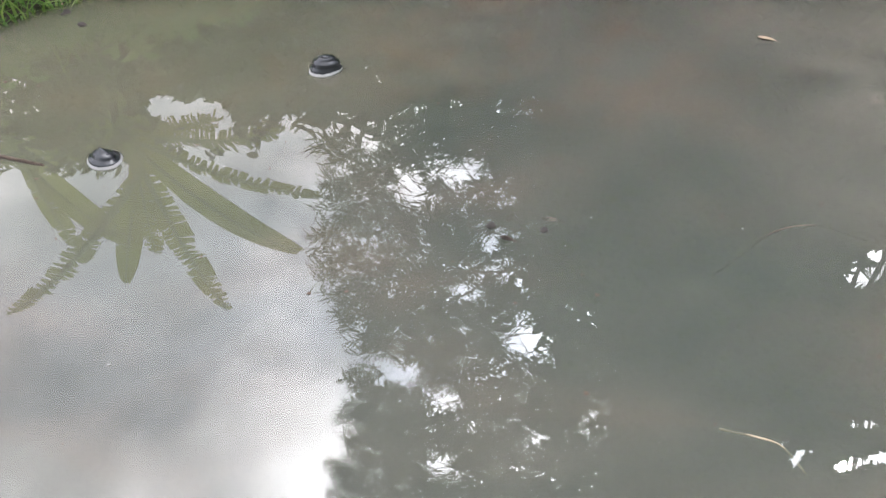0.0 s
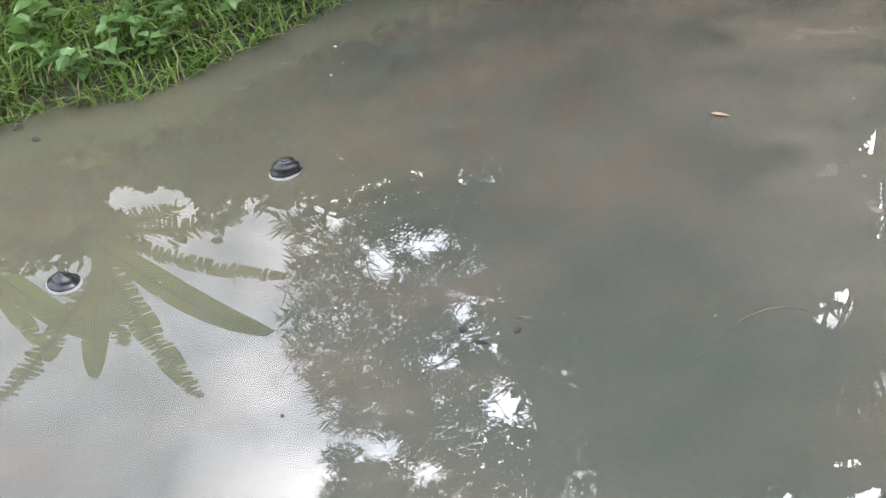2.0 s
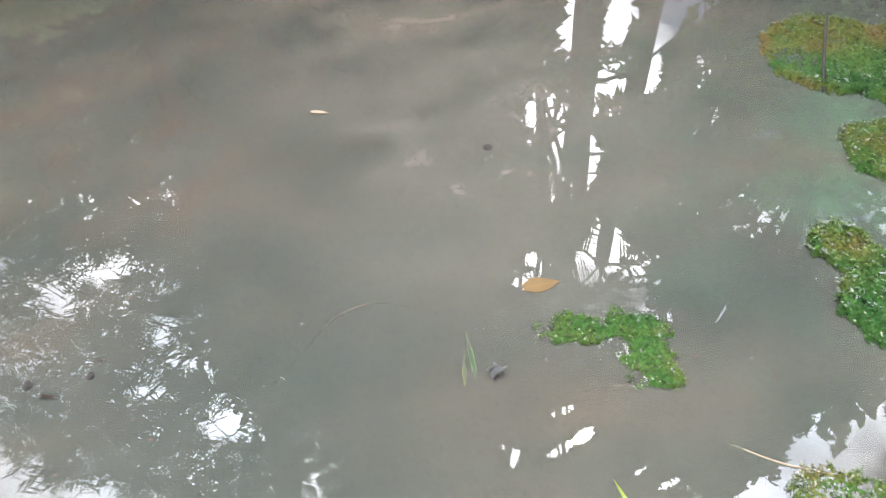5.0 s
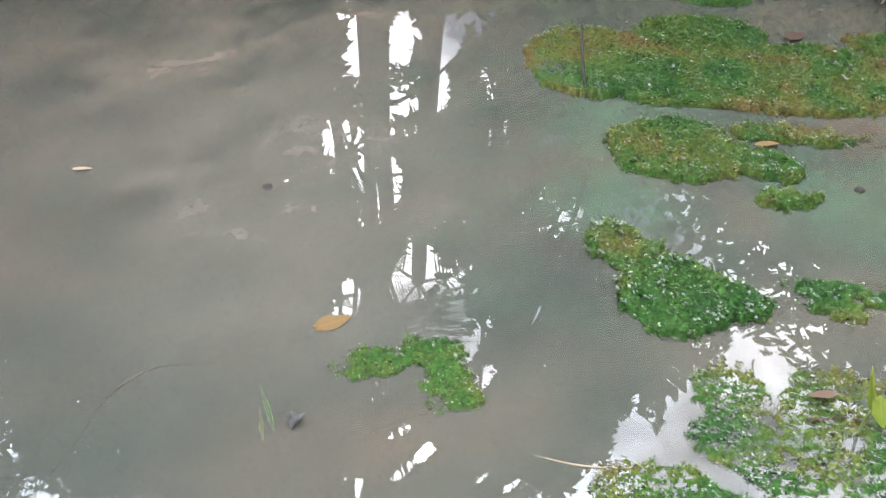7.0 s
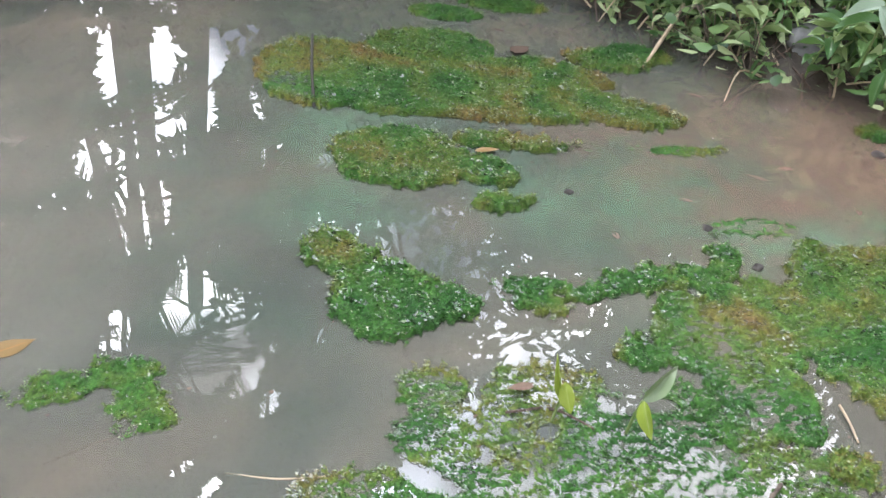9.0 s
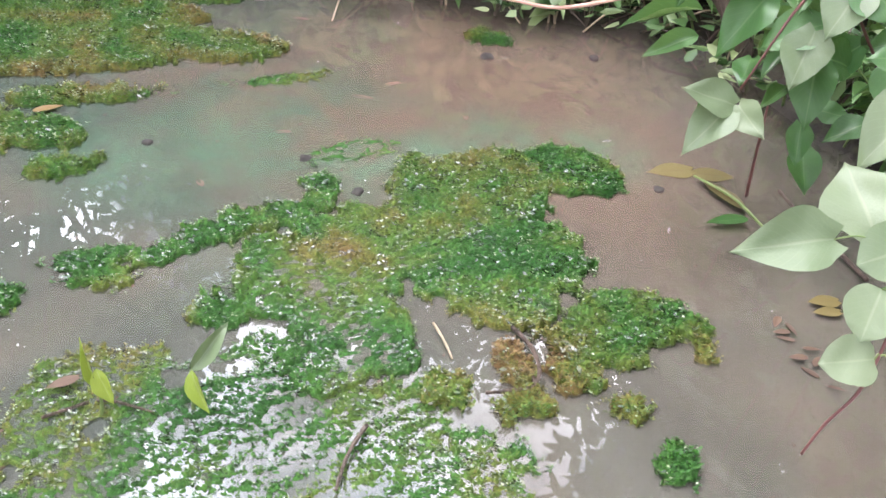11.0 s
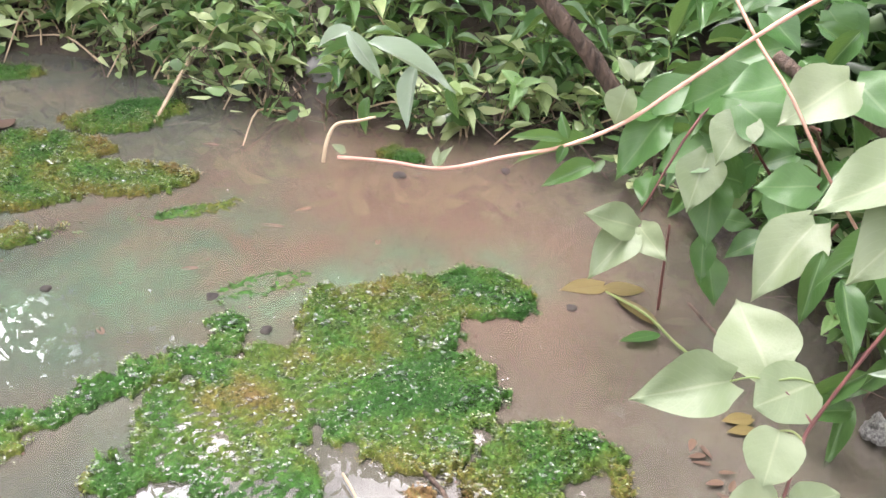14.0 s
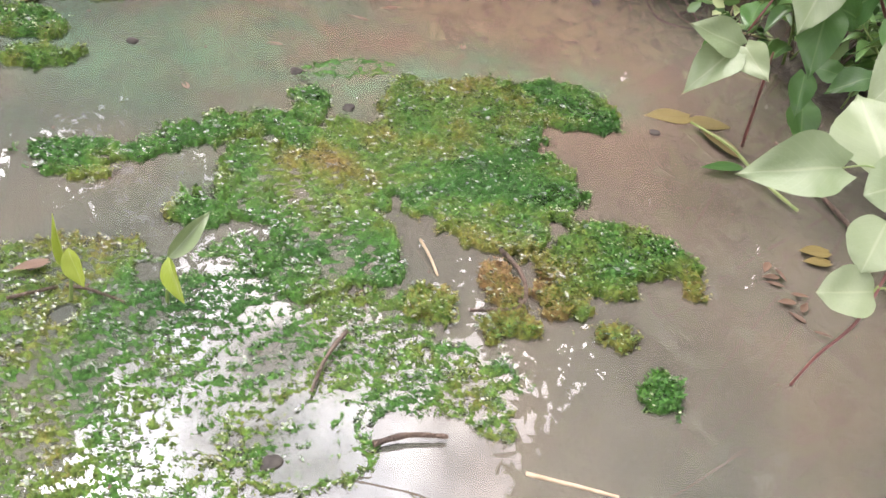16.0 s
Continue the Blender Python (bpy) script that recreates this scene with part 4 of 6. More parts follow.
# ---- two sprouts on the moss ----
def sprout(base, leaves, label):
    ob = thing("sprout", base, label, "sprout", "sprouts on the moss")
    top = leaves[0][0]
    hang("stem", tube([base, (Vector(base) + Vector(top)) / 2 + Vector((0.003, 0.002, 0)), top], 0.0026, 0.0016, 7), GREEN_STEM, ob, Matrix.Identity(4))
    for b, t, w, face, material in leaves:
        hang("leaf", leaf_of([rng.choice(LANCE[:3])], material)[0], material, ob, leaf_pose(b, t, face, w))
    return ob


sprout((1.275, 0.417, 0.0), [((1.270, 0.409, 0.055), (1.266, 0.427, 0.118), 0.010, (-0.9, -0.5, 0.2), SPROUT_LEAF), ((1.268, 0.407, 0.088), (1.262, 0.385, 0.045), 0.022, (-0.8, -0.3, 0.5), SPROUT_LEAF)], "green shoot with a folded yellow-green leaf on the moss")
sprout((1.335, 0.332, 0.0), [((1.318, 0.317, 0.088), (1.372, 0.302, 0.128), 0.022, (-0.5, -0.6, 0.7), VINE_LEAF), ((1.316, 0.314, 0.092), (1.296, 0.282, 0.055), 0.020, (-0.7, 0.1, 0.7), SPROUT_LEAF)], "green shoot with one pale upright leaf on the moss")


# ---- grass bank ----
def blades(name, points, heights, width, lean, material, seed, label, segs=4):
    """Many tapered bent blades in one mesh."""
    r = np.random.default_rng(seed)
    n = len(points)
    a, turn = r.uniform(0, 6.283, n), r.uniform(-0.6, 0.6, n)
    bend = r.uniform(0.15, 1.0, n) * lean
    d = np.stack((np.cos(a), np.sin(a)), -1)
    s = np.stack((-np.sin(a + turn), np.cos(a + turn)), -1)
    w0 = width * r.uniform(0.6, 1.4, n)
    rows = []
    for k in range(segs + 1):
        u = k / segs
        out = bend * heights * u * u
        z = heights * (u - 0.35 * np.minimum(bend, 1.2) * u * u)
        c = np.concatenate((points[:, :2] + d * out[:, None], (points[:, 2] + z)[:, None]), 1)
        w = (w0 * (1 - u) ** 0.6 * 0.5 + 0.0002)[:, None]
        off = np.concatenate((s * w, np.zeros((n, 1))), 1)
        rows += [c - off, c + off]
    v = np.stack(rows, 1).reshape(-1, 3)
    k = 2 * (segs + 1)
    f = []
    for j in range(segs):
        f.append(np.stack((np.arange(n) * k + 2 * j, np.arange(n) * k + 2 * j + 1, np.arange(n) * k + 2 * j + 3, np.arange(n) * k + 2 * j + 2), -1))
    ob = part(name, mesh_from(name, v, np.concatenate(f)), material)
    return tagged(ob, label, "grass", kind="stuff")


def scatter(n, x0, x1, y0, y1, near, far, seed, power=1.0):
    """Points on the land between near and far metres from the water's edge."""
    r = np.random.default_rng(seed)
    x, y = r.uniform(x0, x1, n), r.uniform(y0, y1, n)
    d = pool_distance(x, y)
    keep = (d > near) & (d < far) & (r.uniform(0, 1, n) < np.clip(1 - (d - near) / (far - near), 0.05, 1) ** power)
    x, y = x[keep], y[keep]
    return np.stack((x, y, np.maximum(ground_height(x, y), -0.005) - 0.004), -1)


p = scatter(60000, -3.2, 0.6, 1.5, 4.2, -0.05, 1.5, 31, 0.5)
h = np.random.default_rng(32).uniform(0.05, 0.17, len(p)) * (0.55 + 0.45 * np.clip(pool_distance(p[:, 0], p[:, 1]) / 0.2, 0, 1))
blades("bank_grass", p, h, 0.0062, 1.9, GRASS, 33, "lush green grass on the bank")
p = scatter(2600, -3.2, 0.6, 1.5, 4.2, -0.05, 0.10, 34, 0.5)
blades("dry_grass", p, np.random.default_rng(35).uniform(0.05, 0.15, len(p)), 0.004, 1.6, STRAW, 36, "dry straw-coloured grass hanging over the water's edge")


def weed_kind(seed, n, high, leaf_long, leaf_wide, material, droop=0.3, shapes=LANCE, stem=None):
    """One weed: a bent stem and leaves in turn up it. Built at the origin."""
    r = random.Random(seed)
    ob = thing("weed", (0, 0, 0), "leafy green weed on the bank", "weed", "weeds on the banks")
    a = r.uniform(0, 6.28)
    pts = [Vector((math.cos(a) * high * 0.55 * (u ** 1.6), math.sin(a) * high * 0.55 * (u ** 1.6), high * u * (1 - 0.15 * u))) for u in (0, 0.35, 0.7, 1.0)]
    hang("stem", tube(pts, 0.0032, 0.0016, 6), stem or GREEN_STEM, ob, Matrix.Identity(4))
    meshes = leaf_of(shapes, material)
    for k in range(n):
        u = 0.18 + 0.82 * k / max(1, n - 1)
        i = min(int(u * 3), 2)
        b = pts[i].lerp(pts[i + 1], u * 3 - i)
        t = a + 2.4 * k + r.uniform(-0.4, 0.4)
        long = leaf_long * r.uniform(0.65, 1.15)
        way = Vector((math.cos(t), math.sin(t), r.uniform(-droop, 0.75)))
        tip = b + way.normalized() * long
        hang("leaf", r.choice(meshes), material, ob, leaf_pose(b, tip, (r.uniform(-0.3, 0.3), r.uniform(-0.3, 0.3), 1), leaf_wide * r.uniform(0.8, 1.2)))
    return ob


def sow(kinds, points, labels, group, s0=0.8, s1=1.25, seed=5):
    """Copies of the kinds at the points; the first copies are the kinds themselves."""
    r = random.Random(seed)
    fresh = list(kinds)
    for q in points:
        m = pose(q[0], q[1], q[2], r.uniform(-12, 12), r.uniform(-12, 12), r.uniform(0, 360))
        s = r.uniform(s0, s1)
        if fresh:
            ob = fresh.pop()
            ob.matrix_basis = m
        else:
            ob = copy_thing(r.choice(kinds), m)
        ob.matrix_basis = m @ Matrix.Diagonal((s, s, s, 1))
        tagged(ob, r.choice(labels), "weed", group)


LEFT_WEEDS = [weed_kind(50 + k, 9, 0.17, 0.075, 0.028, WEED_LEAF) for k in range(3)] + [weed_kind(60 + k, 7, 0.15, 0.06, 0.042, WEED_LEAF, 0.3, HEART) for k in range(2)]
p = scatter(1400, -2.4, 0.3, 1.5, 3.6, 0.0, 0.9, 37, 1.3)[:150]
sow(LEFT_WEEDS, p, ["leafy green weed among the bank grass"], "weeds in the grass bank", 0.55, 1.05)

RIGHT_WEEDS = [weed_kind(70 + k, 12, 0.27, 0.085, 0.030, LANCE_LEAF) for k in range(3)] + [weed_kind(80 + k, 10, 0.20, 0.055, 0.026, WEED_LEAF, 0.5) for k in range(3)]
p = scatter(1500, 2.2, 4.2, -1.1, 2.5, -0.01, 0.6, 38, 1.2)[:160]
sow(RIGHT_WEEDS, p, ["creeping weed with narrow green leaves on the muddy bank"], "weeds on the muddy bank", 0.7, 1.3, 6)
# pale leafy weeds on straw-coloured stems right at the edge
EDGE_WEEDS = [weed_kind(90 + k, 7, 0.17, 0.085, 0.034, EDGE_LEAF, 0.5, LANCE, STRAW) for k in range(3)] + [weed_kind(95 + k, 6, 0.12, 0.060, 0.032, EDGE_LEAF, 0.4, HEART, STRAW) for k in range(2)]
p = scatter(3000, 2.45, 3.3, -0.1, 2.1, -0.03, 0.22, 44, 0.8)[:85]
sow(EDGE_WEEDS, p, ["pale green weed on straw-coloured stems at the water's edge"], "weeds at the muddy edge", 0.7, 1.2, 8)
straw_rng = random.Random(45)
for q in scatter(900, 2.45, 3.2, -0.1, 2.1, -0.04, 0.16, 46, 0.6)[:46]:
    a, long = straw_rng.uniform(0, 6.28), straw_rng.uniform(0.08, 0.24)
    d = Vector((math.cos(a), math.sin(a), 0)) * long
    b = Vector((q[0], q[1], max(q[2], 0.0) + 0.008))
    end = float(max(ground_height(np.array([b.x + d.x]), np.array([b.y + d.y]))[0], 0.0)) + 0.008
    ob = part("stem", tube([b, b + d * 0.5 + Vector((straw_rng.uniform(-0.03, 0.03), straw_rng.uniform(-0.03, 0.03), straw_rng.uniform(0.02, 0.07))), Vector((b.x + d.x, b.y + d.y, end))], 0.0035, 0.002, 6, True, 4, 0.1, straw_rng), straw_rng.choice((STRAW, STRAW, DEAD_WOOD)))
    tagged(ob, "dry straw-coloured stem fallen at the water's edge", "stem", "dry stems at the muddy edge")
p = scatter(9000, 2.0, 4.4, -1.8, 2.9, 0.0, 0.5, 39, 0.8)
blades("bank_litter", p[:800], np.random.default_rng(40).uniform(0.04, 0.14, len(p[:800])), 0.004, 2.2, DEAD_WOOD, 41, "dry stems and grass litter along the muddy bank")


# ---- shrubs and trees ----
def leaf_cloud(name, blobs, n, long, wide, material, parent, seed, droop=0.35, hollow=0.5, clear=None, low=0.03):
    """Many folded leaves through a set of round clumps, in one mesh."""
    r = np.random.default_rng(seed)
    b = np.array(blobs, dtype=float)
    vol = b[:, 3] ** 2
    pick = r.choice(len(b), n, p=vol / vol.sum())
    d = r.normal(size=(n, 3))
    d /= np.linalg.norm(d, axis=1)[:, None]
    rad = b[pick, 3] * (hollow + (1 - hollow) * r.uniform(0, 1, n)) * (1 + 0.22 * np.sin(d[:, 0] * 7 + d[:, 2] * 9 + pick))
    c = b[pick, :3] + d * rad[:, None]
    a = r.uniform(0, 6.283, n)
    way = np.stack((np.cos(a), np.sin(a), r.uniform(-1.0, 0.6, n) - droop), -1) + d * 0.4
    way /= np.linalg.norm(way, axis=1)[:, None]
    side = np.cross(way, r.normal(size=(n, 3)))
    side /= np.linalg.norm(side, axis=1)[:, None]
    up = np.cross(side, way)
    L, W = long * r.uniform(0.6, 1.3, n)[:, None], wide * r.uniform(0.6, 1.3, n)[:, None]
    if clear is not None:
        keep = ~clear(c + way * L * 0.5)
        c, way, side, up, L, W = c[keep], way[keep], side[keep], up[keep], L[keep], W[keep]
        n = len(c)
    v = np.stack((c, c + way * L * 0.28 + side * W * 0.46 + up * W * 0.12, c + way * L * 0.62 + side * W * 0.40 + up * W * 0.08 - up * L * 0.04, c + way * L - up * L * 0.16,
                  c + way * L * 0.62 - side * W * 0.40 + up * W * 0.08 - up * L * 0.04, c + way * L * 0.28 - side * W * 0.46 + up * W * 0.12), 1).reshape(-1, 3)
    v[:, 2] = np.maximum(v[:, 2], low)
    i = np.arange(n) * 6
    f = np.concatenate((np.stack((i, i + 1, i + 2, i + 3), -1), np.stack((i, i + 3, i + 4, i + 5), -1)))
    return part(name, mesh_from(name, v, f), material, parent, smooth=False)


def shrub(place, blobs, n, long, wide, label, seed, material=SHADED_SHRUB_LEAF, name="shrub", category="shrub", trunk=0.03, clear=None):
    """A shrub or tree: a trunk, limbs to its clumps, and leaves. Blobs are in the world."""
    ob = thing(name, place, label, category)
    off = Matrix.Translation(-Vector(place))
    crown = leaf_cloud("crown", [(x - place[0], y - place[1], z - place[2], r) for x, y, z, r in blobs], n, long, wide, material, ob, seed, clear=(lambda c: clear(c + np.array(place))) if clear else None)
    r = random.Random(seed)
    top = Vector(max(blobs, key=lambda q: q[2])[:3])
    foot = Vector(place) + Vector((0, 0, -0.05))
    mid = foot.lerp(top, 0.5) + Vector((r.uniform(-0.1, 0.1), r.uniform(-0.1, 0.1), 0))
    hang("trunk", tube([foot, foot.lerp(mid, 0.5), mid, top], trunk, trunk * 0.3, 8, True, 4, 0.08, r), BARK, ob, Matrix.Identity(4))
    for x, y, z, rad in blobs[::4] if clear else blobs:
        q = Vector((x, y, z))
        s = foot.lerp(mid, r.uniform(0.4, 1.0))
        hang("limb", tube([s, s.lerp(q, 0.5) + Vector((0, 0, 0.1)), q], trunk * 0.4, trunk * 0.12, 6, True, 3, 0.08, r), BARK, ob, Matrix.Identity(4))
    return ob


def clumps(x0, x1, y0, y1, z0, z1, n, r0, r1, seed):
    r = random.Random(seed)
    return [(r.uniform(x0, x1), r.uniform(y0, y1), r.uniform(z0, z1), r.uniform(r0, r1)) for _ in range(n)]


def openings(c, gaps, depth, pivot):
    """Which of the places c lie in an opening, cut along sight lines from pivot, the mirrored camera. Gaps: x, z and
    radii where they pass the plane y = depth.
    """
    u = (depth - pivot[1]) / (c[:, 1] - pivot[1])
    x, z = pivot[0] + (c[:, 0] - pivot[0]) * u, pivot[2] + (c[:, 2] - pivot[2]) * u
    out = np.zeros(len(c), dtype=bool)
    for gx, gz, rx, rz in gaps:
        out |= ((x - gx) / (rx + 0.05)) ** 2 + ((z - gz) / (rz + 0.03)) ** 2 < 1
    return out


# sky openings in thicket, needle tree and far trees, fitted to the camera's mirrored view
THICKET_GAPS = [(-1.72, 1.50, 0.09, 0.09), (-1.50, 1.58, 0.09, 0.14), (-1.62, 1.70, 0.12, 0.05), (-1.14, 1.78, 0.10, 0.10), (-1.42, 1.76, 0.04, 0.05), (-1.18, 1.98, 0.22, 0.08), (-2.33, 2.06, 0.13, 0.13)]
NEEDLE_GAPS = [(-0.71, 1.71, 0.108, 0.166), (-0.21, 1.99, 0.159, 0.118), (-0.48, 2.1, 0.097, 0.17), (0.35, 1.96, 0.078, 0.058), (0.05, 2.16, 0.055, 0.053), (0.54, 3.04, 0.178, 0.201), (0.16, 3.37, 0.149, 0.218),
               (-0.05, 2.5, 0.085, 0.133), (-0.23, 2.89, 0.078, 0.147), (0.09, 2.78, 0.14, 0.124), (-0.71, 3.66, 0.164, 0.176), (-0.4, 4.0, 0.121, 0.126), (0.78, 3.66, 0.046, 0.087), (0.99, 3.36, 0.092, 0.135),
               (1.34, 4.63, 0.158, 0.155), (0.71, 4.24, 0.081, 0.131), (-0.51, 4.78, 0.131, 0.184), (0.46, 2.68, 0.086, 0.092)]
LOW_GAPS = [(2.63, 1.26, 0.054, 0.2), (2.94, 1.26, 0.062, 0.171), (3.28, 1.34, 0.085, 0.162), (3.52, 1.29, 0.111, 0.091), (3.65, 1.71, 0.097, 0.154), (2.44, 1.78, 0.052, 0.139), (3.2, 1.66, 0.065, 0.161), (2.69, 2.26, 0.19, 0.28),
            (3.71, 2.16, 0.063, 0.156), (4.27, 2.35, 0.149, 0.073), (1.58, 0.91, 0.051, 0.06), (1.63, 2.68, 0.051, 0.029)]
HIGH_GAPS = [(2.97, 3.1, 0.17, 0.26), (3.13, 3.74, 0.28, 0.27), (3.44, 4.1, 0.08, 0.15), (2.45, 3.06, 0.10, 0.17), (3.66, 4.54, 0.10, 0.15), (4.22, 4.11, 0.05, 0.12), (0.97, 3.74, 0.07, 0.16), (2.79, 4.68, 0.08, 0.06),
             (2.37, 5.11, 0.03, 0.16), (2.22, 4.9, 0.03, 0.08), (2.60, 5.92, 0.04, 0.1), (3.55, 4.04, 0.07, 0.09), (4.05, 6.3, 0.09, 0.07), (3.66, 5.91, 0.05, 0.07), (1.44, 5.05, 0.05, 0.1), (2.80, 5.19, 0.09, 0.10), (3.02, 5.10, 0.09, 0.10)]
# the camera mirrored below the water; sight lines of the openings start here
MIRRORED_EYE = (0.35, 0.06, -0.91)


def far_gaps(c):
    # towards the muddy bank crowns are cut so open sky mirrors in the view
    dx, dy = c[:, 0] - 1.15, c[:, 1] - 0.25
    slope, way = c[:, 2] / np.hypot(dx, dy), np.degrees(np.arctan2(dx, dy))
    return openings(c, LOW_GAPS + HIGH_GAPS, 4.3, MIRRORED_EYE) | (slope > np.interp(way, (30, 39, 46, 60), (1.8, 1.40, 1.02, 0.85)) + 0.05 * np.sin(way * 1.3) + 0.04 * np.sin(way * 3.7))


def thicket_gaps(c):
    return openings(c, THICKET_GAPS, 4.0, MIRRORED_EYE)


# low thicket behind the grass
for k, x in enumerate((-4.6, -3.6, -2.6, -1.6, -0.6)):
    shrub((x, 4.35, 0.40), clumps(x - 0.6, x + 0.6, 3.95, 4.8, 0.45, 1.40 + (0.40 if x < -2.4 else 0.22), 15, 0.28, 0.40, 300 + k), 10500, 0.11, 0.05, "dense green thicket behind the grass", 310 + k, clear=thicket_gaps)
# tall dense trees at the far end of the ditch
for k, (x, y, z0, z1) in enumerate(((1.45, 4.9, 0.6, 6.6), (1.35, 4.4, 0.5, 3.4), (0.3, 5.2, 0.6, 1.9))):
    shrub((x, y, 0.40), clumps(x - 0.75, x + 0.75, y - 0.5, y + 0.6, z0, z1, int(6 + (z1 - z0) * 6), 0.35, 0.55, 330 + k), int(7000 + 3600 * (z1 - z0)), 0.13, 0.055,
          "tall dense broad-leaved tree beyond the ditch", 340 + k, CROWN_LEAF, "tree", "tree", 0.09)
# leafy trees over the far end of the ditch, openings fitted to the mirrored view
for k, (x, y) in enumerate(((1.85, 4.7), (2.95, 4.75), (4.1, 4.65))):
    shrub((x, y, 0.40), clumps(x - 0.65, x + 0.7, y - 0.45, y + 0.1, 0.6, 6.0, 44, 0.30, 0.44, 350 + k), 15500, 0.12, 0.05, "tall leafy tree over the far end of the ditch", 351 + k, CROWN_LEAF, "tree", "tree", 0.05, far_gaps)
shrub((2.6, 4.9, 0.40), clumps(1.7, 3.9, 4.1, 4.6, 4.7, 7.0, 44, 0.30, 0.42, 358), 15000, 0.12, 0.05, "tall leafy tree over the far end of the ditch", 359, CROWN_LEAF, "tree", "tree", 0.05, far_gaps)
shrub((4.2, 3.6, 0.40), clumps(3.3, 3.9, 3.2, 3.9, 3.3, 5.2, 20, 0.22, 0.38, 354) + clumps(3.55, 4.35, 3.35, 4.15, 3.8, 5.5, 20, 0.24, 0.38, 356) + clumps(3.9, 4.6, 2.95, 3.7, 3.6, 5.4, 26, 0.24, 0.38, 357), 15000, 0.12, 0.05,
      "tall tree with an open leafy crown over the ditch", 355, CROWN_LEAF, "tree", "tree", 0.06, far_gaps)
# trees and bushes beyond the muddy bank
for k, (x, y, top) in enumerate(((3.95, 3.3, 2.0), (4.2, 2.5, 2.5), (4.6, 1.6, 2.7), (4.8, 0.5, 2.75), (4.6, -0.6, 2.7), (4.0, -1.7, 2.5), (3.0, -2.6, 2.4))):
    shrub((x, y, 0.41), clumps(x - 0.6, x + 0.6, y - 0.6, y + 0.6, 0.55, top - 0.3, 15, 0.34, 0.5, 360 + k), 7800, 0.12, 0.05, "dense dark green bush beyond the muddy bank", 370 + k, CROWN_LEAF, "bush", "bush", 0.05)
# undergrowth at the back of the muddy bank
for k, (x, y) in enumerate(((3.3, 2.1), (3.55, 1.5), (3.5, 0.9), (3.65, 0.4), (3.7, -0.15), (3.35, -0.5), (2.95, -0.85), (2.75, -1.3))):
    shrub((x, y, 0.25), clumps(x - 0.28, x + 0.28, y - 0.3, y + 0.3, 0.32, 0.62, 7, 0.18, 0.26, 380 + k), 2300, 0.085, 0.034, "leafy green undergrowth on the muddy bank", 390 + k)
# low creeping weeds along the water's edge
for k, (x, y) in enumerate(((2.62, 1.84), (2.78, 1.62), (2.80, 1.36), (2.80, 1.12), (2.80, 0.90), (2.86, 0.66), (2.93, 0.45), (3.02, 0.24), (3.10, 0.02), (2.90, -0.22), (2.64, -0.40), (2.42, -0.60), (2.28, -0.85))):
    shrub((x + 0.05, y, 0.05), clumps(x - 0.05, x + 0.24, y - 0.12, y + 0.12, 0.03, 0.19, 8, 0.05, 0.11, 420 + k), 110, 0.075, 0.034, "creeping weed spilling over the water's edge", 440 + k, CREEP_LEAF, "creeping_weed", "weed", 0.006)
for k, (x, y) in enumerate(((2.58, 1.66), (2.66, 1.30), (2.62, 1.02), (2.64, 0.80), (2.74, 0.52), (2.84, 0.30), (2.92, 0.10), (2.72, -0.12))):
    shrub((x + 0.08, y, 0.02), clumps(x - 0.06, x + 0.10, y - 0.10, y + 0.10, 0.02, 0.09, 6, 0.04, 0.08, 425 + k), 34, 0.060, 0.030, "trailing weed shoots lying on the water's edge", 460 + k, CREEP_LEAF, "trailing_weed", "weed", 0.004)
# two canopies added overhead, out of direct view, to shade the muddy bank
shrub((3.3, -2.3, 0.40), clumps(1.9, 4.0, -3.2, -1.1, 2.3, 4.4, 34, 0.35, 0.55, 404), 11000, 0.14, 0.06, "spreading tree added out of view to shade the muddy bank", 405, CROWN_LEAF, "tree", "tree", 0.08)
shrub((3.9, -0.9, 0.40), clumps(2.75, 4.4, -1.6, -0.2, 1.8, 2.9, 36, 0.25, 0.40, 406), 13000, 0.12, 0.055, "low spreading tree added above the view to shade the muddy bank", 407, CROWN_LEAF, "tree", "tree", 0.06)
# unseen trees added behind the camera to hold back sky light
for k, (x, y) in enumerate(((-2.6, -2.2), (-0.6, -3.2), (1.4, -3.6))):
    shrub((x, y, 0.40), clumps(x - 0.9, x + 0.9, y - 0.7, y + 0.7, 0.8, 3.4, 16, 0.4, 0.6, 400 + k), 9000, 0.14, 0.06, "unseen tree added behind the camera to limit sky light", 410 + k, CROWN_LEAF, "tree", "tree", 0.08)


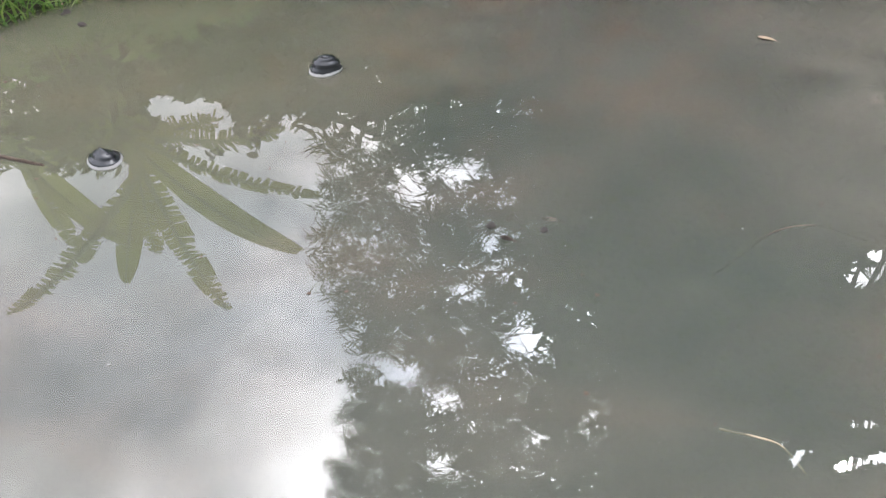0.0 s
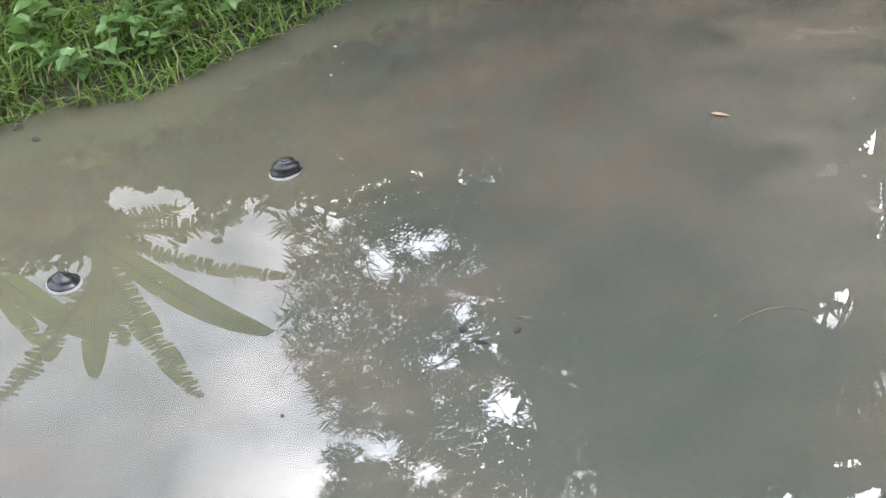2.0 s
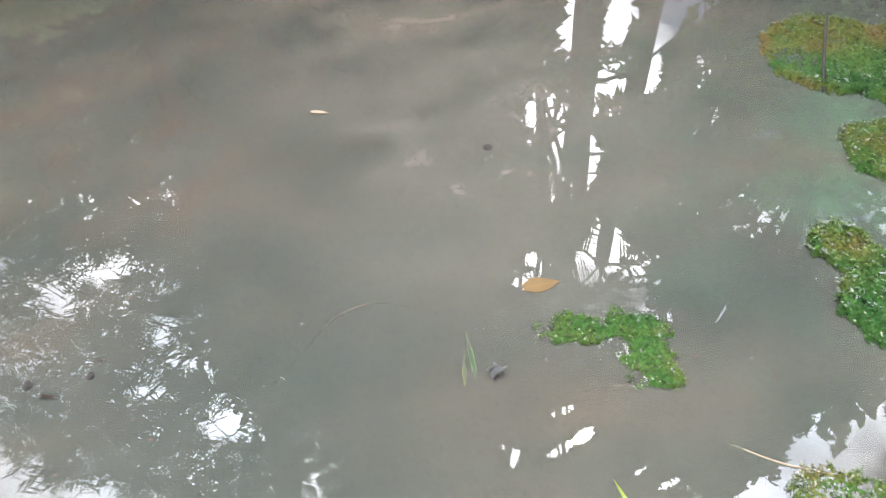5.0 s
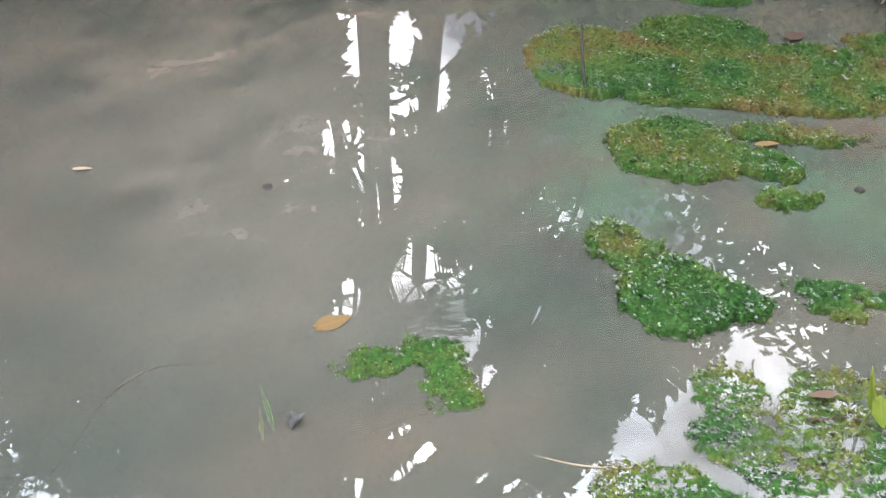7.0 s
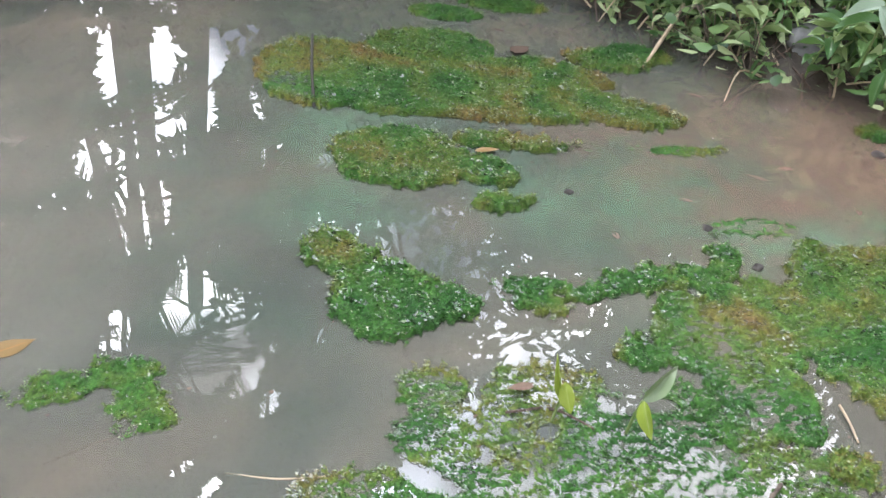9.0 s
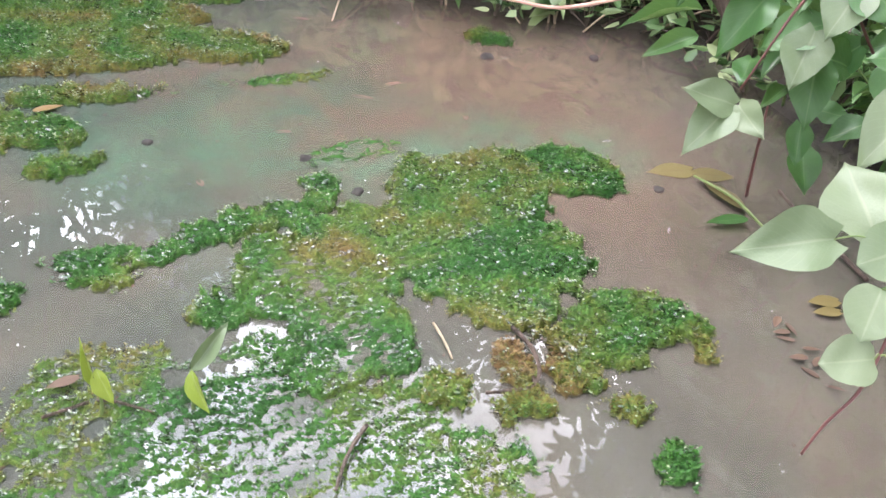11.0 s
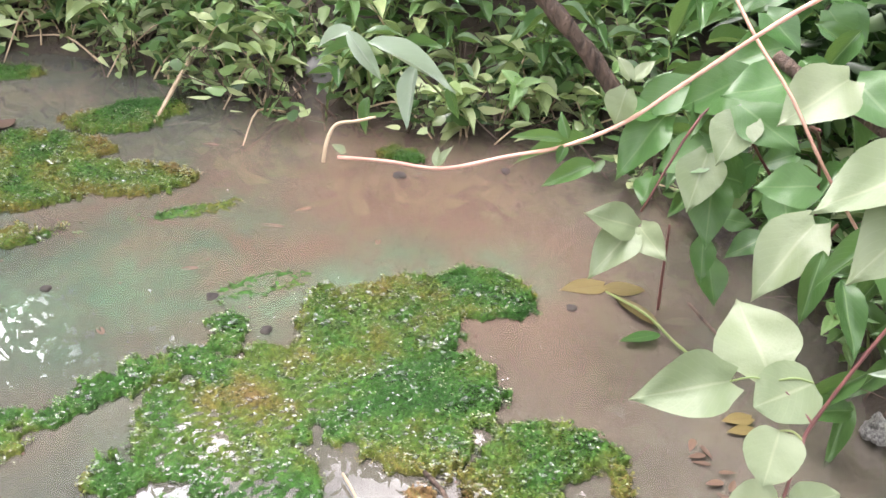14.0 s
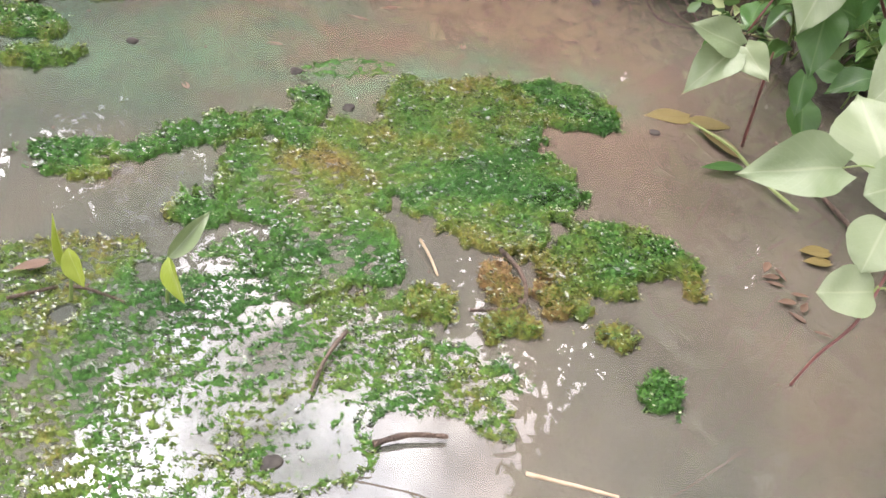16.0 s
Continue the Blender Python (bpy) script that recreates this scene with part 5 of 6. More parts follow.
def needle_tree(place, label, seed):
    """A tree whose twigs end in brushes of long thin leaves, dense inside; its openings and fringed edge are fitted to
    the camera's mirrored view.
    """
    ob = thing("tree", place, label, "tree")
    r = np.random.default_rng(seed)
    rr = random.Random(seed)
    foot = Vector(place) + Vector((0, 0, -0.05))
    spine = [foot, Vector((0.35, 4.45, 2.0)), Vector((0.45, 4.3, 4.0)), Vector((0.3, 4.2, 6.2))]
    hang("trunk", tube(spine, 0.07, 0.02, 9, True, 5, 0.06, rr), BARK, ob, Matrix.Identity(4))
    n = 5200
    z, y = r.uniform(1.25, 6.3, n), r.uniform(3.88, 4.28, n)
    left = np.interp(z, (1.2, 1.6, 1.9, 2.4, 3.1, 3.55, 4.0, 4.9, 6.3), (-0.60, -0.85, -0.97, -1.08, -1.16, -0.98, -1.12, -1.40, -1.42)) + 0.07 * np.sin(z * 17.0)
    x = left + (1.35 - left) * r.uniform(0, 1, n)
    t = np.stack((x, y, z), -1)
    thin = waves(x, z, 77, 0.9) * 0.5 + waves(x, z, 78, 2.3) * 0.5
    edge = np.clip((x - left) / 0.35, 0, 1)
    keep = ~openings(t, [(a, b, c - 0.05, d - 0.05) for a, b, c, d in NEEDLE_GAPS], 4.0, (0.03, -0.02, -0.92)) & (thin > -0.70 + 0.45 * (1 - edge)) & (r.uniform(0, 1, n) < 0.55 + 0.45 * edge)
    t = t[keep]
    n, per = len(t), 17
    out = np.stack((t[:, 0] - 0.5, np.zeros(n), (t[:, 2] - np.round(t[:, 2] * 1.6) / 1.6) * 0.8 - 0.12), -1)
    out[:, 0] = np.where(np.abs(out[:, 0]) < 0.25, np.sign(out[:, 0]) * 0.25, out[:, 0])
    out = out / np.linalg.norm(out, axis=1)[:, None] + r.normal(size=(n, 3)) * 0.38
    out /= np.linalg.norm(out, axis=1)[:, None]
    c = np.repeat(t, per, 0) - np.repeat(out, per, 0) * np.tile(np.linspace(0.13, 0.0, per), n)[:, None]
    turn = r.normal(size=(n * per, 3))
    turn -= np.repeat(out, per, 0) * np.sum(turn * np.repeat(out, per, 0), 1)[:, None]
    turn /= np.linalg.norm(turn, axis=1)[:, None]
    way = np.repeat(out, per, 0) * r.uniform(0.5, 0.9, n * per)[:, None] + turn * 0.8
    way /= np.linalg.norm(way, axis=1)[:, None]
    side = np.cross(way, r.normal(size=(n * per, 3)))
    side /= np.linalg.norm(side, axis=1)[:, None]
    L = r.uniform(0.07, 0.125, n * per)[:, None]
    v = np.stack((c - side * 0.0025, c + side * 0.0025, c + way * L * 0.6 + side * 0.0045, c + way * L, c + way * L * 0.6 - side * 0.0045), 1).reshape(-1, 3)
    i = np.arange(n * per) * 5
    f = np.concatenate((np.stack((i, i + 1, i + 2), -1), np.stack((i, i + 2, i + 4), -1), np.stack((i + 4, i + 2, i + 3), -1)))
    part("crown", mesh_from("crown", v - np.array(place), f), NEEDLE, ob, smooth=False)
    for k in range(26):
        q = Vector(t[rr.randrange(n)])
        s = Vector((0.4, 4.3, max(1.0, q.z - 0.45)))
        hang("limb", tube([s, s.lerp(q, 0.5) + Vector((0, 0, 0.10)), q], 0.014, 0.004, 6, True, 4, 0.08, rr), BARK, ob, Matrix.Identity(4))
    inner = t[(edge[keep] > 0.75) & (thin[keep] > -0.35)]
    inner = inner[r.integers(0, len(inner), 7000)] + r.normal(size=(7000, 3)) * (0.05, 0.06, 0.05) + np.array((0.0, 0.18, 0.06))
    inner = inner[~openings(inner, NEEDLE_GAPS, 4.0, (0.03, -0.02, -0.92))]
    leaf_cloud("inner_leaves", [(*(q - np.array(place)), 0.03) for q in inner], len(inner), 0.08, 0.03, NEEDLE, ob, seed + 1)
    # a twig to each brush
    a = t - out * r.uniform(0.14, 0.30, n)[:, None]
    s = np.cross(t - a, [0.3, 0.2, 1.0])
    s = s / (np.linalg.norm(s, axis=1)[:, None] + 1e-6) * 0.004
    part("twigs", mesh_from("twigs", np.stack((a - s, a + s, t), 1).reshape(-1, 3) - np.array(place), np.arange(3 * n).reshape(-1, 3)), BARK, ob, smooth=False)
    return ob


needle_tree((0.35, 4.5, 0.4), "tall tree with brushes of thin leaves over the water", 430)


def banana_leaf_mesh(long, wide, droop, seed, torn=0.6, kink=0.0):
    """A banana leaf along y from the origin: midrib and blade split into strips along its side veins."""
    r = random.Random(seed)
    v, f, uv = [], [], []
    n = 40

    def rib(u):
        return Vector((kink * u * u * long, long * u * (1 - 0.25 * droop * u), -droop * long * u * u * 0.6 + 0.08 * long * math.sin(u * 2.2)))

    for side in (-1, 1):
        u, k = 0.03, 0
        while u < 0.985:
            step = r.uniform(0.018, 0.05)
            e = min(u + step, 0.99)
            gap = (0.25 + 0.5 * r.random()) * (e - u) * (1 if r.random() < torn else 0)
            a, b = rib(u), rib(e)
            w0, w1 = [wide * 0.5 * math.sin(math.pi * (0.06 + 0.92 * q)) ** 0.5 for q in (u, e)]
            cut = r.uniform(0.6, 1.03) if gap and r.random() < 0.5 else 1.0
            lag = 0.10 * wide
            sag = (0.18 + (r.uniform(-0.12, 0.2) if gap else 0.0)) * wide * 0.5
            i = len(v)
            for q, (p0, w) in enumerate(((a, w0), (b, w1))):
                for s in (0.0, 0.35, 0.7, 1.0):
                    y = lag * s + (-gap * 0.5 * long * s * (1 if q else -1))
                    v.append((p0.x + side * w * s * cut, p0.y + y, p0.z + 0.10 * w * s - sag * s * s))
                    uv.append((0.5 + 0.5 * side * s, u if not q else e))
            for s in range(3):
                f.append((i + s, i + s + 1, i + s + 5, i + s + 4))
            u = e
    return mesh_from("blade", v, f, uv), [rib(q / 8) for q in range(9)]


def banana(place, leaves, label, seed, high):
    """A banana plant: sheathed stem and leaves, each from the stem's top to its tip."""
    ob = thing("banana_plant", place, label, "banana plant", "banana plants")
    foot, r = Vector(place), random.Random(seed)
    top = foot + Vector((0.02, 0.0, high))
    hang("stem", tube([foot - Vector((0, 0, 0.05)), foot.lerp(top, 0.5), top], 0.085, 0.045, 12, True, 5, 0.04, r), GREEN_STEM, ob, Matrix.Identity(4))
    for k, (tip, wide, droop, face, torn) in enumerate(leaves):
        tip = Vector(tip)
        base = top + Vector((0, 0, -0.05 * k))
        me, spine = banana_leaf_mesh(1.0, wide / (tip - base).length, droop, seed + k, torn)
        way = spine[-1].normalized()
        turn = Vector((0, 1, 0)).rotation_difference(way).to_matrix().to_4x4().inverted()
        m = leaf_pose(base, tip, face, (tip - base).length) @ turn @ Matrix.Scale(1 / spine[-1].length, 4)
        leaf = hang("leaf", me, BANANA_LEAF, ob, m)
        rib_bm = tube(spine, 0.016, 0.004, 6, True, 2)
        part("midrib", rib_bm, GREEN_STEM, leaf)
    return ob


banana((-2.05, 4.05, 0.4), [((-3.23, 4.0, 3.02), 0.17, 0.18, (0.3, -0.9, 0.3), 0.8), ((-2.35, 4.0, 2.76), 0.16, 0.03, (0, -1, 0.2), 0.05), ((-2.08, 4.0, 2.52), 0.17, 0.05, (0.1, -1, 0.2), 0.6), ((-1.75, 4.0, 3.02), 0.19, 0.05, (0.1, -1, 0.2), 0.55),
                           ((-1.20, 4.0, 2.54), 0.25, 0.12, (0.0, -1.0, 0.3), 0.03), ((-0.98, 4.0, 2.12), 0.16, 0.10, (0, -1.0, 0.3), 0.6), ((-1.15, 4.1, 1.72), 0.26, 0.25, (0, -0.9, 0.5), 0.9),
                           ((-2.95, 4.0, 1.75), 0.30, 0.4, (0, -0.9, 0.5), 0.5), ((-1.45, 3.9, 1.50), 0.26, 0.4, (0, -0.8, 0.6), 0.9)], "banana plant with long torn leaves on the bank", 450, 1.55)
banana((-2.75, 4.1, 0.4), [((-2.22, 4.0, 2.44), 0.24, 0.05, (0, -1, 0.2), 0.05), ((-2.52, 4.0, 2.56), 0.15, 0.05, (0, -1, 0.2), 0.3), ((-3.5, 4.0, 2.05), 0.3, 0.3, (0, -0.9, 0.4), 0.5), ((-2.3, 3.9, 1.6), 0.28, 0.4, (0, -0.9, 0.4), 0.5)], "banana plant with yellow-green leaves on the bank", 465, 1.45)
banana((-3.95, 4.1, 0.4), [((-3.65, 3.9, 2.35), 0.22, 0.1, (0, -1, 0.2), 0.4), ((-3.3, 3.9, 2.0), 0.26, 0.3, (0, -0.9, 0.5), 0.5), ((-4.5, 4.0, 2.5), 0.24, 0.3, (0, -0.9, 0.4), 0.5), ((-4.3, 3.9, 1.9), 0.3, 0.5, (0, -0.7, 0.7), 0.5)],
       "banana plant with long torn leaves on the bank", 470, 1.45)


def palm(place, high, fronds, label, seed, lean=(0, 0), combs=()):
    """A slender palm: ringed trunk and feathered fronds, one mesh of leaflets to a frond."""
    ob = thing("palm_tree", place, label, "palm", "palms beyond the ditch")
    r, foot = random.Random(seed), Vector(place)
    top = foot + Vector((lean[0], lean[1], high))
    hang("trunk", tube([foot - Vector((0, 0, 0.05)), foot.lerp(top, 0.35) + Vector((0.03, 0, 0)), foot.lerp(top, 0.7), top], 0.085, 0.06, 10, True, 8, 0.05, r), BARK, ob, Matrix.Identity(4))
    for k in range(fronds):
        a = 2 * math.pi * k / fronds + r.uniform(-0.25, 0.25)
        long, rise = r.uniform(1.4, 1.9), r.uniform(-0.1, 0.55)
        spine = [top + Vector((math.cos(a) * long * u, math.sin(a) * long * u, rise * long * u - (0.75 + 0.3 * rise) * long * u * u)) for u in [q / 10 for q in range(11)]]
        frond = hang("frond", tube(spine, 0.016, 0.004, 5, True, 1), GREEN_STEM, ob, Matrix.Identity(4))
        v, f = [], []
        for side in (-1, 1):
            for q in range(44):
                u = 0.12 + 0.87 * q / 44
                j = min(int(u * 10), 9)
                b = spine[j].lerp(spine[j + 1], u * 10 - j)
                ahead = (spine[j + 1] - spine[j]).normalized()
                across = ahead.cross(Vector((0, 0, 1))).normalized() * side
                ll = 0.48 * math.sin(math.pi * (0.12 + 0.8 * u)) ** 0.7 * r.uniform(0.85, 1.1)
                way = (across * 0.85 + ahead * 0.55 + Vector((0, 0, r.uniform(-0.45, 0.05)))).normalized()
                wn = ahead * 0.013
                i = len(v)
                v += [b - wn * 0.6, b + wn * 0.6, b + way * ll * 0.55 + wn, b + way * ll + Vector((0, 0, -0.10 * ll)), b + way * ll * 0.55 - wn]
                f += [(i, i + 1, i + 2), (i, i + 2, i + 4), (i + 4, i + 2, i + 3)]
        part("leaflets", mesh_from("leaflets", [tuple(w - foot) for w in v], f), PALM_LEAF, frond, smooth=False).matrix_basis = frond.matrix_basis.inverted() @ Matrix.Identity(4)
    # fronds with leaflets on one side of the rib, fitted to the camera's mirrored view
    for tip, base, ll in combs:
        base, tip = Vector(base), Vector(tip)
        sag = Vector((0, 0, 0.06))
        rib = [top, top.lerp(base, 0.6) + sag * 2, base, base.lerp(tip, 0.5) + sag * 0.5, tip]
        frond = hang("frond", tube(rib, 0.012, 0.004, 6, True, 4), GREEN_STEM, ob, Matrix.Identity(4))
        v, f = [], []
        way = (base.lerp(tip, 0.8) - base).normalized()
        for q in range(30):
            u = q / 29
            b = base.lerp(tip, u) + sag * 2 * u * (1 - u)
            hang_way = (Vector((0, 0, -1)) + way * r.uniform(0.35, 0.6) + Vector((0, r.uniform(-0.1, 0.1), 0))).normalized()
            l2, wn = ll * (0.45 + 0.55 * math.sin(math.pi * (0.15 + 0.7 * u))) * r.uniform(0.7, 1.1), way * r.uniform(0.004, 0.0075)
            i = len(v)
            v += [b - wn, b + wn, b + hang_way * l2 * 0.6 + wn, b + hang_way * l2, b + hang_way * l2 * 0.6 - wn]
            f += [(i, i + 1, i + 2), (i, i + 2, i + 4), (i + 4, i + 2, i + 3)]
        part("leaflets", mesh_from("leaflets", [tuple(w - foot) for w in v], f), PALM_LEAF, frond, smooth=False).matrix_basis = frond.matrix_basis.inverted() @ Matrix.Identity(4)
    return ob


palm((3.25, 5.2, 0.4), 2.85, 3, "slender palm with feathered fronds over the far bank", 500, (0.05, 0.0), [((2.45, 4.45, 2.25), (3.05, 4.45, 2.50), 0.30), ((2.50, 4.45, 2.62), (2.95, 4.45, 2.75), 0.26)])
palm((3.75, 5.1, 0.4), 3.45, 3, "slender palm with feathered fronds over the far bank", 510, (-0.30, -0.1), [((2.80, 4.45, 3.30), (3.45, 4.45, 3.92), 0.42), ((2.35, 4.45, 3.10), (2.72, 4.45, 3.45), 0.30), ((3.45, 4.45, 4.20), (3.75, 4.45, 4.90), 0.30)])
shrub((3.2, 5.6, 0.4), clumps(2.4, 4.6, 5.3, 6.0, 0.4, 0.8, 14, 0.4, 0.5, 530), 8000, 0.13, 0.055, "dense thicket under the palms", 531, CROWN_LEAF)


# ---- vines over the muddy bank ----
TO_EYE = Vector((-0.75, 0.12, 0.65))


def vine_leaf(parent, base, tip, width, material=VINE_LEAF, shapes=None, face=None, stalk=None):
    up = Vector(face) if face else TO_EYE + Vector((rng.uniform(-0.25, 0.25), rng.uniform(-0.25, 0.25), rng.uniform(-0.1, 0.3)))
    leaf = hang("leaf", rng.choice(shapes or VINE_MESH[material.name]), material, parent, leaf_pose(base, tip, up, width))
    if stalk:
        hang("stalk", tube([stalk, Vector(stalk).lerp(Vector(base), 0.5) + Vector((0, 0, 0.006)), base], 0.0013, 0.0010, 6), GREEN_STEM, parent, Matrix.Identity(4))
    return leaf


VINE_MESH = {m.name: leaf_of(s, m) for m, s in ((VINE_LEAF, HEART), (VINE_SHADED, HEART), (LANCE_LEAF, LANCE), (PALE_LANCE, LANCE), (SPROUT_LEAF, LANCE))}

ROUND_LEAF = leaf_of(ROUND, VINE_LEAF)
runner = thing("creeping_vine", (1.765, -0.316, 0.749), "bare pinkish vine runner arching over the water", "vine")
hang("stem", tube([(1.585, 0.160, 0.493), (1.602, 0.113, 0.494), (1.62, 0.056, 0.493), (1.644, -0.007, 0.514), (1.67, -0.059, 0.529), (1.696, -0.11, 0.558), (1.714, -0.157, 0.604), (1.728, -0.211, 0.66), (1.744, -0.26, 0.705), (1.79, -0.36, 0.78), (1.95, -0.6, 0.72), (2.3, -0.85, 0.35)], 0.0019, 0.0028, 8, True, 5, 0.08, rng), PINK_STEM, runner, Matrix.Identity(4))
hang("tendril", tube([(1.585, 0.176, 0.483), (1.592, 0.176, 0.505), (1.604, 0.172, 0.520), (1.618, 0.155, 0.523), (1.633, 0.140, 0.526)], 0.0022, 0.0016, 7), STRAW, runner, Matrix.Identity(4))
for b, t in (((1.59, 0.155, 0.497), (1.587, 0.168, 0.506)), ((1.621, 0.06, 0.496), (1.628, 0.052, 0.518)), ((1.619, 0.062, 0.495), (1.632, 0.068, 0.512))):
    vine_leaf(runner, b, t, 0.010)
for b, t, w in (((1.672, -0.055, 0.533), (1.655, -0.005, 0.537), 0.014), ((1.675, -0.06, 0.535), (1.682, -0.045, 0.56), 0.012), ((1.67, -0.06, 0.53), (1.658, -0.055, 0.512), 0.012)):
    vine_leaf(runner, b, t, w, LANCE_LEAF)
for b, t, w in (((1.705, -0.105, 0.590), (1.694, -0.100, 0.552), 0.036), ((1.71, -0.105, 0.600), (1.715, -0.088, 0.622), 0.016), ((1.712, -0.11, 0.602), (1.722, -0.125, 0.622), 0.016)):
    vine_leaf(runner, b, t, w)
hang("tendril", tube([(1.943, -0.183, 0.652), (1.902, -0.221, 0.616), (1.865, -0.273, 0.571), (1.86, -0.33, 0.5), (1.95, -0.42, 0.38)], 0.0022, 0.0022, 7), PINK_STEM, runner, Matrix.Identity(4))

trail = thing("creeping_vine", (1.95, -0.62, 0.35), "reddish vine stem trailing down to the water with broad pale leaves", "vine")
hang("stem", tube([(2.25, -0.75, 0.25), (1.90, -0.58, 0.50), (1.70, -0.46, 0.49), (1.68, -0.422, 0.427), (1.643, -0.38, 0.304), (1.621, -0.373, 0.271), (1.572, -0.365, 0.20), (1.55, -0.345, 0.15), (1.535, -0.335, 0.11)], 0.0027, 0.0015, 8, True, 6, 0.1, rng), RED_STEM, trail, Matrix.Identity(4))
NODE = (1.668, -0.330, 0.318)
hang("stalk", tube([(1.640, -0.378, 0.300), (1.66, -0.352, 0.312), NODE], 0.0016, 0.0013, 6), RED_STEM, trail, Matrix.Identity(4))
vine_leaf(trail, (1.658, -0.288, 0.310), (1.604, -0.193, 0.292), 0.074, stalk=NODE)
vine_leaf(trail, (1.684, -0.326, 0.318), (1.755, -0.275, 0.366), 0.096, stalk=NODE)
vine_leaf(trail, (1.675, -0.372, 0.327), (1.640, -0.318, 0.300), 0.072, shapes=ROUND_LEAF, face=TO_EYE, stalk=NODE)
vine_leaf(trail, (1.636, -0.350, 0.282), (1.586, -0.345, 0.245), 0.062, shapes=ROUND_LEAF, face=TO_EYE, stalk=(1.630, -0.374, 0.282))
vine_leaf(trail, (1.588, -0.366, 0.226), (1.560, -0.315, 0.218), 0.056, shapes=ROUND_LEAF, face=TO_EYE, stalk=(1.592, -0.368, 0.228))
vine_leaf(trail, (1.588, -0.380, 0.228), (1.588, -0.416, 0.262), 0.042, shapes=ROUND_LEAF, face=TO_EYE, stalk=(1.592, -0.368, 0.228))

bush = thing("climbing_plant", (2.45, -0.45, 0.12), "climbing plant with broad heart-shaped leaves over the bank", "climbing plant")
for pts in ([(2.45, -0.45, 0.10), (2.36, -0.30, 0.30), (2.25, -0.20, 0.42), (2.16, -0.13, 0.24)], [(2.45, -0.45, 0.10), (2.30, -0.38, 0.36), (2.10, -0.33, 0.46), (1.98, -0.33, 0.50)], [(2.40, -0.45, 0.12), (2.15, -0.42, 0.30), (1.95, -0.38, 0.38)],
            [(2.27, -0.20, 0.0), (2.24, -0.19, 0.10), (2.22, -0.18, 0.20)]):
    hang("stem", tube(pts, 0.0034, 0.002, 7, True, 5, 0.1, rng), RED_STEM, bush, Matrix.Identity(4))
for b, t, w, mat in (((2.141, -0.129, 0.219), (2.101, -0.048, 0.245), 0.066, VINE_LEAF), ((2.138, -0.126, 0.214), (2.050, -0.078, 0.166), 0.072, VINE_LEAF), ((2.142, -0.136, 0.221), (2.080, -0.186, 0.208), 0.054, VINE_LEAF),
                     ((2.239, -0.215, 0.347), (2.200, -0.132, 0.308), 0.085, VINE_SHADED), ((2.217, -0.208, 0.343), (2.140, -0.200, 0.272), 0.080, VINE_LEAF), ((2.246, -0.228, 0.290), (2.170, -0.244, 0.200), 0.075, VINE_SHADED),
                     ((2.276, -0.125, 0.367), (2.200, -0.068, 0.275), 0.080, VINE_SHADED), ((2.256, -0.233, 0.466), (2.250, -0.140, 0.397), 0.095, VINE_SHADED), ((2.196, -0.236, 0.439), (2.145, -0.335, 0.410), 0.080, VINE_SHADED),
                     ((2.193, -0.247, 0.433), (2.130, -0.220, 0.365), 0.080, VINE_LEAF), ((1.965, -0.340, 0.575), (1.900, -0.272, 0.525), 0.085, VINE_LEAF), ((2.017, -0.354, 0.410), (1.995, -0.275, 0.400), 0.066, VINE_SHADED),
                     ((1.951, -0.359, 0.385), (1.865, -0.300, 0.310), 0.090, VINE_LEAF), ((2.252, -0.242, 0.172), (2.200, -0.255, 0.120), 0.045, VINE_SHADED), ((2.30, -0.15, 0.42), (2.26, -0.06, 0.36), 0.07, VINE_SHADED),
                     ((2.10, -0.30, 0.52), (2.05, -0.20, 0.50), 0.085, VINE_SHADED), ((2.35, -0.28, 0.50), (2.30, -0.19, 0.47), 0.08, VINE_SHADED), ((2.05, -0.36, 0.55), (1.98, -0.42, 0.53), 0.08, VINE_SHADED), ((2.20, -0.33, 0.33), (2.12, -0.36, 0.27), 0.07, VINE_SHADED)):
    vine_leaf(bush, b, t, w, mat)
for b, t, w in (((1.893, -0.37, 0.379), (1.850, -0.368, 0.29), 0.034), ((1.833, -0.39, 0.376), (1.762, -0.424, 0.32), 0.036), ((1.81, -0.42, 0.464), (1.770, -0.345, 0.405), 0.032), ((2.015, -0.049, 0.398), (1.965, 0.055, 0.376), 0.024), ((2.096, -0.047, 0.331), (2.050, 0.022, 0.298), 0.034),
                ((1.93, -0.44, 0.40), (1.86, -0.46, 0.34), 0.04), ((2.02, -0.45, 0.42), (1.95, -0.49, 0.36), 0.04)):
    vine_leaf(bush, b, t, w, LANCE_LEAF)

fill = random.Random(91)
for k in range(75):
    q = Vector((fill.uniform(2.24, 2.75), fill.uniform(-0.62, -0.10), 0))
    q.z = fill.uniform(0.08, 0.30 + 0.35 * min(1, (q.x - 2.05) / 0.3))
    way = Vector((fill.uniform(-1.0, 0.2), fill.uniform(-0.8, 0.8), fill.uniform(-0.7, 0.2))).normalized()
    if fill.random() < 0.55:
        vine_leaf(bush, q, q + way * fill.uniform(0.06, 0.095), fill.uniform(0.05, 0.08), VINE_SHADED)
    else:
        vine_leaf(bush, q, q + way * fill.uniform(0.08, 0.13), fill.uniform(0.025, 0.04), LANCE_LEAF)

